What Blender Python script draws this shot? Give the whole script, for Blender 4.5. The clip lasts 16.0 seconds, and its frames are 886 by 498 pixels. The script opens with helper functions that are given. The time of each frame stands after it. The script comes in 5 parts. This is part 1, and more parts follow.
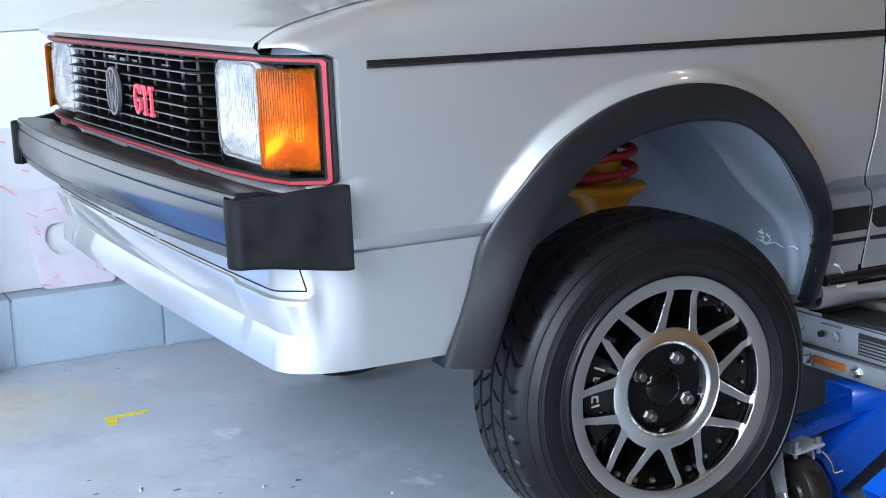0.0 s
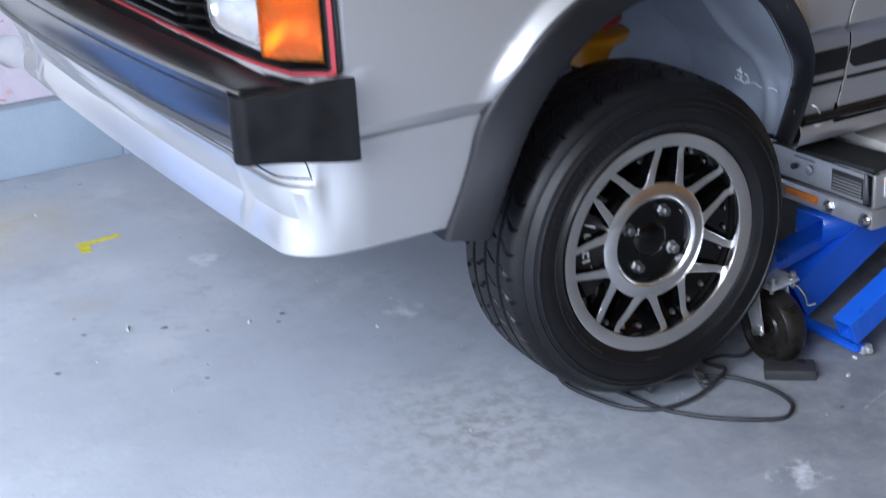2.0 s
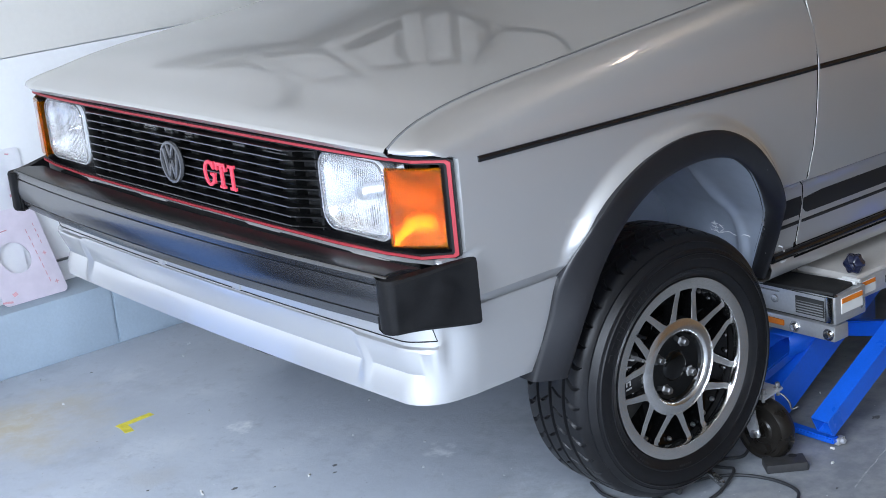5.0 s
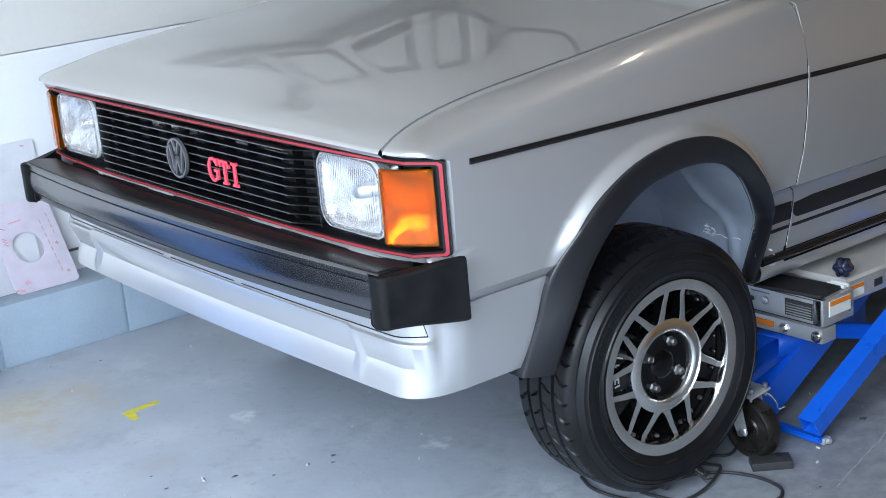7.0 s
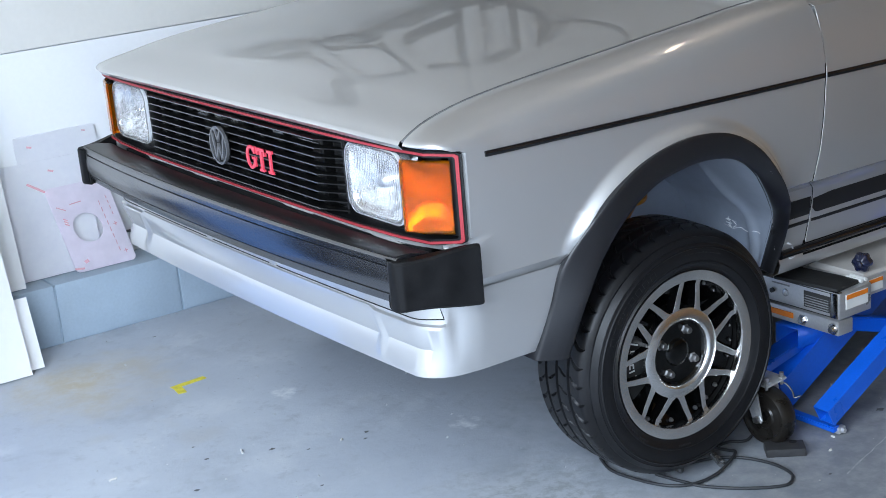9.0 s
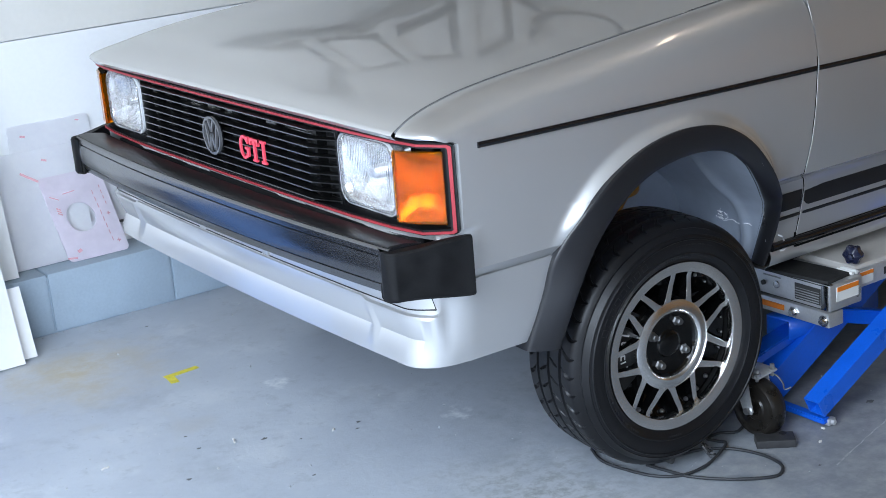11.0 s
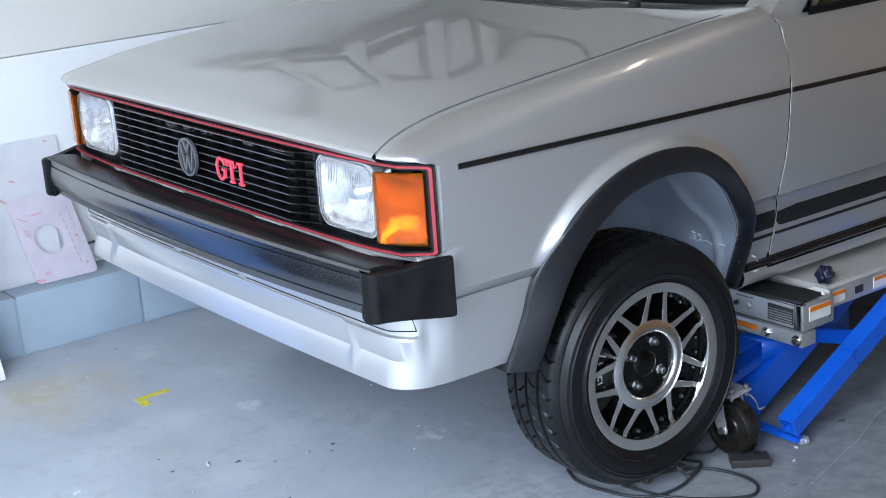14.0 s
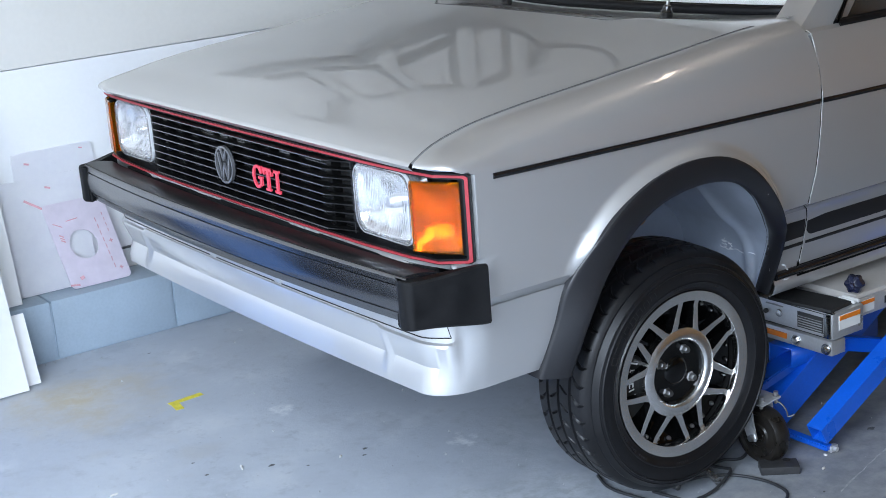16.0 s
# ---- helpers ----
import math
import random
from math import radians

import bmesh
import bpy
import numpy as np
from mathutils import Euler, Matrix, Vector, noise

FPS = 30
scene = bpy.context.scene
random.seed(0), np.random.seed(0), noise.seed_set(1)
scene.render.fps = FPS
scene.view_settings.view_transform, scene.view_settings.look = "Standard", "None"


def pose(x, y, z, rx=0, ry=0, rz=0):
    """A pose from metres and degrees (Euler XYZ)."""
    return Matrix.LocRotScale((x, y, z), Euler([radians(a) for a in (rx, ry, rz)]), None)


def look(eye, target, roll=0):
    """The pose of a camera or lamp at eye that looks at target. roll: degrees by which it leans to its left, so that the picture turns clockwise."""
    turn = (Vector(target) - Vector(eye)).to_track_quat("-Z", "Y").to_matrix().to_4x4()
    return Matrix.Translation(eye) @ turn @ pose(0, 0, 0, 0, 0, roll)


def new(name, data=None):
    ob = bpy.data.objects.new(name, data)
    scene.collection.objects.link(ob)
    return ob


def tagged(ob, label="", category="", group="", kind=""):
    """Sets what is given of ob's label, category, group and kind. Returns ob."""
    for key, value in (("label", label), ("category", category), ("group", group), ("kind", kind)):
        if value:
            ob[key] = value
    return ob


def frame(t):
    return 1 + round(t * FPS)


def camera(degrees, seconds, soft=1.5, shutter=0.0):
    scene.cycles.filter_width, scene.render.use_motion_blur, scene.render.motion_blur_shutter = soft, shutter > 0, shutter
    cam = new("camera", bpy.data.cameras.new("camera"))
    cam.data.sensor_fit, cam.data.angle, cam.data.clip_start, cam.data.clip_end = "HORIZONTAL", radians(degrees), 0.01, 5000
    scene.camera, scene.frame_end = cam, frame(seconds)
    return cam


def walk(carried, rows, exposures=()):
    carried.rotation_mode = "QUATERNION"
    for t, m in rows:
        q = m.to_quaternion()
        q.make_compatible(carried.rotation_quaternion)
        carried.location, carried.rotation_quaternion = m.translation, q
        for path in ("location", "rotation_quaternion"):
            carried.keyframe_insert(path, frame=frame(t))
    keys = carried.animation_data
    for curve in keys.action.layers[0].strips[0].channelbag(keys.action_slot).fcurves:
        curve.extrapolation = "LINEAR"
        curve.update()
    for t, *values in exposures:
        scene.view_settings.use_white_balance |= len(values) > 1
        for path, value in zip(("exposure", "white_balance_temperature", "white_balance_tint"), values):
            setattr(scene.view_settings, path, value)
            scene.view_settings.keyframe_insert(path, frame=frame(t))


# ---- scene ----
cam = camera(33.1, 16.0, 0.9, 0.5)
PATH = [
    (0, (-1.386, -2.671, 0.997), (-0.523, -0.905, 0.627), -2.6),
    (0.5, (-1.408, -2.649, 0.99), (-0.529, -0.893, 0.61), -2.5),
    (1, (-1.415, -2.62, 0.987), (-0.524, -0.875, 0.589), -2.6),
    (1.5, (-1.411, -2.598, 1.045), (-0.52, -0.88, 0.542), -3.8),
    (2, (-1.47, -2.583, 1.235), (-0.572, -0.956, 0.497), -3.4),
    (2.5, (-1.692, -2.697, 1.41), (-0.688, -1.104, 0.737), -3.7),
    (3, (-1.871, -2.773, 1.448), (-0.816, -1.197, 0.814), -5.1),
    (3.5, (-1.962, -2.763, 1.443), (-0.863, -1.196, 0.865), -6.1),
    (4, (-2.07, -2.7, 1.441), (-0.914, -1.17, 0.875), -6.5),
    (6.5, (-2.15, -2.735, 1.457), (-0.982, -1.213, 0.892), -5.5),
    (7, (-2.141, -2.798, 1.472), (-0.994, -1.262, 0.903), -5.2),
    (7.5, (-2.162, -2.9, 1.5), (-1.048, -1.342, 0.923), -5.1),
    (8, (-2.156, -2.928, 1.503), (-1.073, -1.348, 0.93), -5.0),
    (8.5, (-2.142, -2.956, 1.504), (-1.074, -1.365, 0.93), -4.9),
    (9, (-2.129, -2.98, 1.504), (-1.071, -1.383, 0.927), -5.0),
    (11.5, (-2.136, -2.989, 1.505), (-1.068, -1.404, 0.916), -4.5),
    (12, (-2.141, -2.986, 1.504), (-1.063, -1.407, 0.917), -4.3),
    (12.5, (-2.143, -2.985, 1.503), (-1.057, -1.411, 0.917), -4.0),
    (13, (-2.148, -2.979, 1.505), (-1.053, -1.412, 0.918), -3.9),
    (13.5, (-2.156, -2.974, 1.505), (-1.051, -1.412, 0.924), -4.0),
    (14, (-2.172, -2.964, 1.51), (-1.055, -1.404, 0.944), -4.3),
    (14.5, (-2.189, -2.953, 1.515), (-1.068, -1.393, 0.958), -4.5),
    (15, (-2.211, -2.956, 1.519), (-1.092, -1.395, 0.961), -4.4),
    (15.5, (-2.213, -2.97, 1.526), (-1.106, -1.401, 0.966), -4.3),
    (16, (-2.211, -2.979, 1.529), (-1.117, -1.4, 0.971), -4.3),
]
EXPOSURES = [(0, 0.27, 6400, 12), (1.2, 0.20, 6450, 12), (2.0, 0.09, 6620, 19), (2.8, 0.15, 6700, 18), (4.1, 0.12, 6700, 17), (6.3, 0.12, 6500, 12), (7.5, 0.14, 6500, 12), (9.0, 0.07, 6500, 12), (16, 0.05, 6500, 13)]
walk(cam, [(t, look(eye, target, roll)) for t, eye, target, roll in PATH], EXPOSURES)

# ---- world and light ----
world = bpy.data.worlds.new("world")
scene.world = world
world.use_nodes = True
sky = world.node_tree.nodes.new("ShaderNodeTexSky")
sky.sky_type = "NISHITA"
sky.sun_disc = False
sky.sun_elevation, sky.sun_rotation = radians(48), radians(-60)
background = world.node_tree.nodes["Background"]
background.inputs[1].default_value = 0.12
world.node_tree.links.new(sky.outputs[0], background.inputs[0])
sun = new("sun", bpy.data.lights.new("sun", "SUN"))
sun.data.energy, sun.data.angle, sun.data.color = 2.5, radians(0.5), (1, 0.95, 0.88)
sun.matrix_world = look((-4, 6, 8), (-9, 3, 0))
# added area lamp in place of skylight, turned across the doorway for balance
door_sky = new("door_opening_light", bpy.data.lights.new("door_opening_light", "AREA"))
door_sky.data.shape, door_sky.data.size, door_sky.data.size_y = "RECTANGLE", 3.9, 1.7
door_sky.data.energy, door_sky.data.color = 325, (0.70, 0.84, 1.0)
door_sky.matrix_world = look((-3.6, -2.1, 1.75), (-2.95, 0.2, 0.15))
scene.view_settings.exposure = 0.0


# ---- materials ----
def nodes_of(m):
    return m.node_tree.nodes, m.node_tree.links


def surface(name, color, rough=0.5, metal=0.0, coat=0.0, coat_rough=0.05, bump=0.0, scale=60.0, vary=0.0, vary_scale=4.0, rough_vary=0.0,
            trans=0.0, ior=1.45, spec=0.5):
    """A plain material with two scales of variation and a fine relief, in object metres."""
    m = bpy.data.materials.new(name)
    m.use_nodes = True
    n, l = nodes_of(m)
    p = n["Principled BSDF"]
    p.inputs["Base Color"].default_value = (*color, 1)
    p.inputs["Roughness"].default_value = rough
    p.inputs["Metallic"].default_value = metal
    p.inputs["Coat Weight"].default_value = coat
    p.inputs["Coat Roughness"].default_value = coat_rough
    p.inputs["Transmission Weight"].default_value = trans
    p.inputs["IOR"].default_value = ior
    p.inputs["Specular IOR Level"].default_value = spec
    if bump or vary or rough_vary:
        co = n.new("ShaderNodeTexCoord")
        big, fine = n.new("ShaderNodeTexNoise"), n.new("ShaderNodeTexNoise")
        big.inputs["Scale"].default_value, big.inputs["Detail"].default_value = vary_scale, 6
        fine.inputs["Scale"].default_value, fine.inputs["Detail"].default_value = scale, 4
        l.new(co.outputs["Object"], big.inputs["Vector"])
        l.new(co.outputs["Object"], fine.inputs["Vector"])
        if vary:
            mix = n.new("ShaderNodeMix")
            mix.data_type = "RGBA"
            mix.inputs["A"].default_value = (*[c * (1 - vary) for c in color], 1)
            mix.inputs["B"].default_value = (*[min(1, c * (1 + vary)) for c in color], 1)
            add = n.new("ShaderNodeMath")
            add.operation = "MULTIPLY_ADD"
            add.inputs[1].default_value = 0.35
            l.new(fine.outputs["Fac"], add.inputs[0])
            sub = n.new("ShaderNodeMath")
            sub.operation = "MULTIPLY"
            sub.inputs[1].default_value = 0.65
            l.new(big.outputs["Fac"], sub.inputs[0])
            l.new(sub.outputs[0], add.inputs[2])
            ramp = n.new("ShaderNodeMapRange")
            ramp.inputs["From Min"].default_value, ramp.inputs["From Max"].default_value = 0.3, 0.7
            l.new(add.outputs[0], ramp.inputs["Value"])
            l.new(ramp.outputs[0], mix.inputs["Factor"])
            l.new(mix.outputs["Result"], p.inputs["Base Color"])
        if rough_vary:
            rr = n.new("ShaderNodeMapRange")
            rr.inputs["From Min"].default_value, rr.inputs["From Max"].default_value = 0.3, 0.7
            rr.inputs["To Min"].default_value, rr.inputs["To Max"].default_value = max(0.02, rough - rough_vary), min(1, rough + rough_vary)
            l.new(big.outputs["Fac"], rr.inputs["Value"])
            l.new(rr.outputs[0], p.inputs["Roughness"])
        if bump:
            b = n.new("ShaderNodeBump")
            b.inputs["Strength"].default_value, b.inputs["Distance"].default_value = bump, 0.002
            l.new(fine.outputs["Fac"], b.inputs["Height"])
            l.new(b.outputs[0], p.inputs["Normal"])
    return m


silver = surface("silver_paint", (0.60, 0.60, 0.60), 0.40, 0.70, 1.0, 0.012, 0.006, 900, 0.03, 2.0)
# body silver toned darker and bluer, shade included, for arch and gaps
silver_inner_dim = surface("silver_paint_inner", (0.43, 0.48, 0.56), 0.40, 0.55, 0.5, 0.12, 0.06, 40, 0.10, 6)
seam_grey = surface("seam_shadow", (0.06, 0.06, 0.065), 0.6)
# pale tone that stands for light caught by the door's edge
edge_guard = surface("edge_guard", (0.72, 0.72, 0.71), 0.35, coat=0.5)
seam_line = surface("seam_line", (0.16, 0.165, 0.17), 0.5)
black_gap = surface("dark_seam", (0.012, 0.012, 0.013), 0.8)
black_plastic = surface("black_plastic", (0.006, 0.006, 0.007), 0.4, spec=0.26, bump=0.06, scale=400, vary=0.2, rough_vary=0.08)
flare_plastic = surface("flare_plastic", (0.011, 0.011, 0.013), 0.37, spec=0.62, bump=0.04, scale=500, vary=0.12, rough_vary=0.04)
bumper_plastic = surface("bumper_satin", (0.010, 0.010, 0.012), 0.20, ior=2.1, bump=0.02, scale=300, vary=0.06, rough_vary=0.04)
top_rubber = surface("top_rubber", (0.012, 0.012, 0.013), 0.36, spec=0.55, bump=0.04, scale=300, vary=0.2, rough_vary=0.05)
cap_plastic = surface("cap_plastic", (0.0055, 0.0055, 0.006), 0.52, spec=0.22, bump=0.10, scale=260, vary=0.5, vary_scale=24, rough_vary=0.12)
gloss_black = surface("gloss_black", (0.008, 0.008, 0.009), 0.12, coat=0.6)
# slat tones: grey for lit front edges, dim for ends, black for bodies
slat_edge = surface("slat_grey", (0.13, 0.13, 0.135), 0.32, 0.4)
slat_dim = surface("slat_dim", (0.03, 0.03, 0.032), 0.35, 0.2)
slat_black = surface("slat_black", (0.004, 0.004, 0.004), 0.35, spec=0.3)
red_trim = surface("red_trim", (0.33, 0.035, 0.045), 0.5, spec=0.3, vary=0.08, vary_scale=30)
red_letter = surface("red_letter", (0.68, 0.06, 0.09), 0.4)
stripe_black = surface("stripe_black", (0.015, 0.015, 0.016), 0.5)
rubber = surface("tyre_rubber", (0.006, 0.006, 0.007), 0.40, spec=0.42, bump=0.12, scale=260, vary=0.35, vary_scale=9, rough_vary=0.08)
rubber_mark = surface("tyre_marking", (0.016, 0.016, 0.017), 0.40, spec=0.5)
steel = surface("plated_steel", (0.6, 0.6, 0.6), 0.28, 1.0, bump=0.05, scale=200, vary=0.15, rough_vary=0.1)
bolt_steel = surface("bolt_steel", (0.20, 0.20, 0.20), 0.5, 1.0, vary=0.2, vary_scale=200)
disc_steel = surface("brake_disc", (0.02, 0.02, 0.02), 0.4, 0.6)
cup_black = surface("wheel_centre_black", (0.002, 0.002, 0.002), 0.07, spec=0.4)
radiator_tab = surface("radiator_tab", (0.22, 0.22, 0.23), 0.4, 0.6, vary=0.3, vary_scale=30)
radiator_dark = surface("radiator_dark", (0.035, 0.036, 0.038), 0.5, 0.4, bump=0.6, scale=500, vary=0.5, vary_scale=12)
chock_steel = surface("chock_steel", (0.06, 0.06, 0.062), 0.5, 0.3, vary=0.3)
dark_part = surface("dark_underbody", (0.004, 0.004, 0.004), 0.65, spec=0.15, vary=0.4)
white_print = surface("white_print", (0.6, 0.6, 0.6), 0.5)
yellow_paint = surface("yellow_paint", (0.58, 0.23, 0.006), 0.4, coat=0.3, vary=0.1)
red_paint = surface("red_spring", (0.42, 0.012, 0.015), 0.35, coat=0.4, vary=0.1)
blue_paint = surface("blue_paint", (0.006, 0.125, 0.70), 0.32, coat=0.4, coat_rough=0.1, bump=0.05, scale=150, vary=0.12, vary_scale=10, rough_vary=0.06)
alu = surface("lift_aluminium", (0.56, 0.565, 0.575), 0.36, 0.7, bump=0.06, scale=160, vary=0.14, vary_scale=9, rough_vary=0.1)
deck_paint = surface("deck_paint", (0.6, 0.57, 0.53), 0.4, 0.3, vary=0.08, rough_vary=0.1)
label_white = surface("label_white", (0.75, 0.75, 0.72), 0.5)
label_orange = surface("label_orange", (0.75, 0.2, 0.015), 0.45)
caster_black = surface("caster_black", (0.014, 0.012, 0.010), 0.33, spec=0.4, bump=0.1, scale=200, vary=0.4, vary_scale=30, rough_vary=0.12)
seam_dust = surface("seam_dust", (0.40, 0.415, 0.435), 0.9, vary=0.3, vary_scale=40)
oil_stain = surface("oil_stain", (0.10, 0.105, 0.11), 0.55, vary=0.4, vary_scale=60)
label_grey = surface("label_grey", (0.24, 0.245, 0.25), 0.5)
zinc = surface("zinc_plate", (0.66, 0.67, 0.68), 0.38, 0.55, vary=0.15, vary_scale=60, rough_vary=0.1)
label_dark = surface("label_dark", (0.03, 0.03, 0.03), 0.5)
pad_rubber = surface("pad_rubber", (0.02, 0.02, 0.02), 0.7, bump=0.4, scale=300, vary=0.5, vary_scale=20)
hose_rubber = surface("hose_rubber", (0.03, 0.032, 0.035), 0.5)
glass = surface("window_glass", (1, 1, 1), 0.01, trans=1.0, ior=1.45)
shade_white = surface("sunshade_white", (0.78, 0.78, 0.76), 0.6, vary=0.05)
cabin_dark = surface("cabin_dark", (0.02, 0.02, 0.02), 0.7)
wall_white = surface("wall_white", (0.82, 0.83, 0.84), 0.55, bump=0.15, scale=90, vary=0.03, vary_scale=3)
wall_cream = surface("wall_cream", (0.69, 0.675, 0.635), 0.5, bump=0.1, scale=60, vary=0.04, vary_scale=2.5)
wall_tan = surface("wall_tan", (0.80, 0.47, 0.20), 0.7, bump=0.2, scale=80, vary=0.2, vary_scale=1.5)
wall_brown = surface("wall_brown", (0.70, 0.44, 0.20), 0.7, bump=0.2, scale=80, vary=0.2, vary_scale=1.5)
ceiling_paint = surface("ceiling_paint", (0.38, 0.29, 0.19), 0.7, bump=0.2, scale=60, vary=0.12, vary_scale=2)
block_paint = surface("block_paint", (0.34, 0.42, 0.50), 0.6, bump=0.2, scale=120, vary=0.1, vary_scale=7, rough_vary=0.1)
board_white = surface("board_white", (0.83, 0.83, 0.83), 0.45, bump=0.05, scale=80, vary=0.03)
film_red = surface("film_red_print", (0.72, 0.4, 0.44), 0.5)
yellow_mark = surface("yellow_chalk", (0.72, 0.62, 0.06), 0.8, bump=0.6, scale=300, vary=0.25, vary_scale=60)
chip_white = surface("chip_white", (0.70, 0.69, 0.66), 0.7, vary=0.2, vary_scale=200)
stone_grit = surface("grit", (0.46, 0.48, 0.50), 0.9, vary=0.3, vary_scale=90)
driveway = surface("driveway", (0.35, 0.35, 0.34), 0.9, bump=0.4, scale=90, vary=0.15, vary_scale=1)


def rimmed_metal():
    m = surface("machined_rim", (0.76, 0.75, 0.735), 0.3, 1.0)
    n, l = nodes_of(m)
    p = n["Principled BSDF"]
    p.inputs["Anisotropic"].default_value = 0.75
    turned = n.new("ShaderNodeTangent")
    turned.direction_type, turned.axis = "RADIAL", "Y"
    l.new(turned.outputs[0], p.inputs["Tangent"])
    co, noise_t, rr = n.new("ShaderNodeTexCoord"), n.new("ShaderNodeTexNoise"), n.new("ShaderNodeMapRange")
    noise_t.inputs["Scale"].default_value = 35
    rr.inputs["To Min"].default_value, rr.inputs["To Max"].default_value = 0.19, 0.28
    l.new(co.outputs["Object"], noise_t.inputs["Vector"])
    l.new(noise_t.outputs["Fac"], rr.inputs["Value"])
    l.new(rr.outputs[0], p.inputs["Roughness"])
    return m


def ribbed_lens(name, color, trans, rough, scale, depth, fleck, mosaic=0.22):
    """Moulded lamp glass: upright flutes with a finer fleck pattern between them."""
    m = surface(name, color, rough, trans=trans, ior=1.4, spec=0.3)
    n, l = nodes_of(m)
    co, wave, b = n.new("ShaderNodeTexCoord"), n.new("ShaderNodeTexWave"), n.new("ShaderNodeBump")
    wave.bands_direction = "Y"
    wave.inputs["Scale"].default_value = scale
    wave.inputs["Distortion"].default_value = 0.6
    cell, mul, add = n.new("ShaderNodeTexVoronoi"), n.new("ShaderNodeMath"), n.new("ShaderNodeMath")
    cell.inputs["Scale"].default_value = fleck
    big, mask = n.new("ShaderNodeTexNoise"), n.new("ShaderNodeMath")
    big.inputs["Scale"].default_value = 18
    mask.operation = mul.operation = "MULTIPLY"
    l.new(co.outputs["Object"], wave.inputs["Vector"])
    l.new(co.outputs["Object"], cell.inputs["Vector"])
    l.new(co.outputs["Object"], big.inputs["Vector"])
    l.new(wave.outputs["Fac"], mask.inputs[0])
    some = n.new("ShaderNodeMapRange")
    some.inputs["From Min"].default_value, some.inputs["From Max"].default_value = 0.38, 0.6
    l.new(big.outputs["Fac"], some.inputs["Value"])
    l.new(some.outputs[0], mask.inputs[1])
    l.new(cell.outputs["Distance"], mul.inputs[0])
    mul.inputs[1].default_value = mosaic
    l.new(mask.outputs[0], add.inputs[0])
    l.new(mul.outputs[0], add.inputs[1])
    b.inputs["Strength"].default_value, b.inputs["Distance"].default_value = depth, 0.003
    l.new(add.outputs[0], b.inputs["Height"])
    l.new(b.outputs[0], n["Principled BSDF"].inputs["Normal"])
    return m


OCHRE = (-0.80, 0.92)
SCUFFS = ((-0.43, 0.42), (-0.20, -0.10), (0.0, -1.05))


def concrete():
    m = surface("concrete_floor", (0.33, 0.34, 0.35), 0.55)
    n, l = nodes_of(m)
    p = n["Principled BSDF"]
    co = n.new("ShaderNodeTexCoord")

    def tex(scale, detail, rough=0.6):
        t = n.new("ShaderNodeTexNoise")
        t.inputs["Scale"].default_value, t.inputs["Detail"].default_value, t.inputs["Roughness"].default_value = scale, detail, rough
        l.new(co.outputs["Object"], t.inputs["Vector"])
        return t

    def blend(a, b, fac, lo, hi):
        rng, mix = n.new("ShaderNodeMapRange"), n.new("ShaderNodeMix")
        mix.data_type = "RGBA"
        rng.inputs["From Min"].default_value, rng.inputs["From Max"].default_value = lo, hi
        l.new(fac, rng.inputs["Value"])
        l.new(rng.outputs[0], mix.inputs["Factor"])
        for socket, v in (("A", a), ("B", b)):
            if isinstance(v, tuple):
                mix.inputs[socket].default_value = (*v, 1)
            else:
                l.new(v, mix.inputs[socket])
        return mix.outputs["Result"]

    c = blend((0.40, 0.44, 0.50), (0.505, 0.55, 0.61), tex(1.7, 6, 0.6).outputs["Fac"], 0.34, 0.66)
    c = blend(c, (0.57, 0.605, 0.645), tex(3.6, 7, 0.62).outputs["Fac"], 0.55, 0.75)
    c = blend(c, (0.335, 0.365, 0.41), tex(2.9, 9, 0.66).outputs["Fac"], 0.56, 0.76)
    c = blend(c, (0.60, 0.63, 0.66), tex(21, 7, 0.7).outputs["Fac"], 0.66, 0.76)
    c = blend(c, (0.44, 0.40, 0.32), tex(1.1, 4).outputs["Fac"], 0.62, 0.80)
    c = blend(c, (0.16, 0.16, 0.165), tex(95, 3).outputs["Fac"], 0.70, 0.76)
    c = blend(c, (0.39, 0.425, 0.475), tex(17, 8, 0.75).outputs["Fac"], 0.54, 0.68)

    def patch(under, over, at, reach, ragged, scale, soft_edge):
        """A patch of tone round one place, with a ragged edge; used for stains and painted shade."""
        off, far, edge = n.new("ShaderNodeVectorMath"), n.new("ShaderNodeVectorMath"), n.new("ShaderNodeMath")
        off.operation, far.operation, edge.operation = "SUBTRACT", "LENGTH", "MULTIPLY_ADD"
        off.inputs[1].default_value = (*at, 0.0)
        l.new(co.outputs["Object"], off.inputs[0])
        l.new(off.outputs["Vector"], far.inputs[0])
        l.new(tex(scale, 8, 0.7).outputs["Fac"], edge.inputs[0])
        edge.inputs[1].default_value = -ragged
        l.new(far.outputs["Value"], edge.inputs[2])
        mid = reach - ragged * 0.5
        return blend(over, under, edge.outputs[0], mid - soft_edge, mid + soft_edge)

    # grime deepened with painted shade, for the dimmer floor round the lift
    grime_shade = blend((0.215, 0.235, 0.26), (0.315, 0.33, 0.35), tex(14, 8, 0.7).outputs["Fac"], 0.4, 0.62)
    c = patch(c, grime_shade, (0.70, -1.05), 0.98, 1.2, 2.2, 0.40)
    # out-of-view floor painted darker, so the door mirrors less light
    c = patch(c, grime_shade, (2.2, -2.3), 1.5, 0.9, 1.6, 0.40)
    speckled = blend((0.30, 0.315, 0.32), (0.48, 0.51, 0.54), tex(30, 8, 0.72).outputs["Fac"], 0.40, 0.56)
    c = patch(c, speckled, (-0.33, -0.62), 0.16, 0.55, 7.0, 0.16)
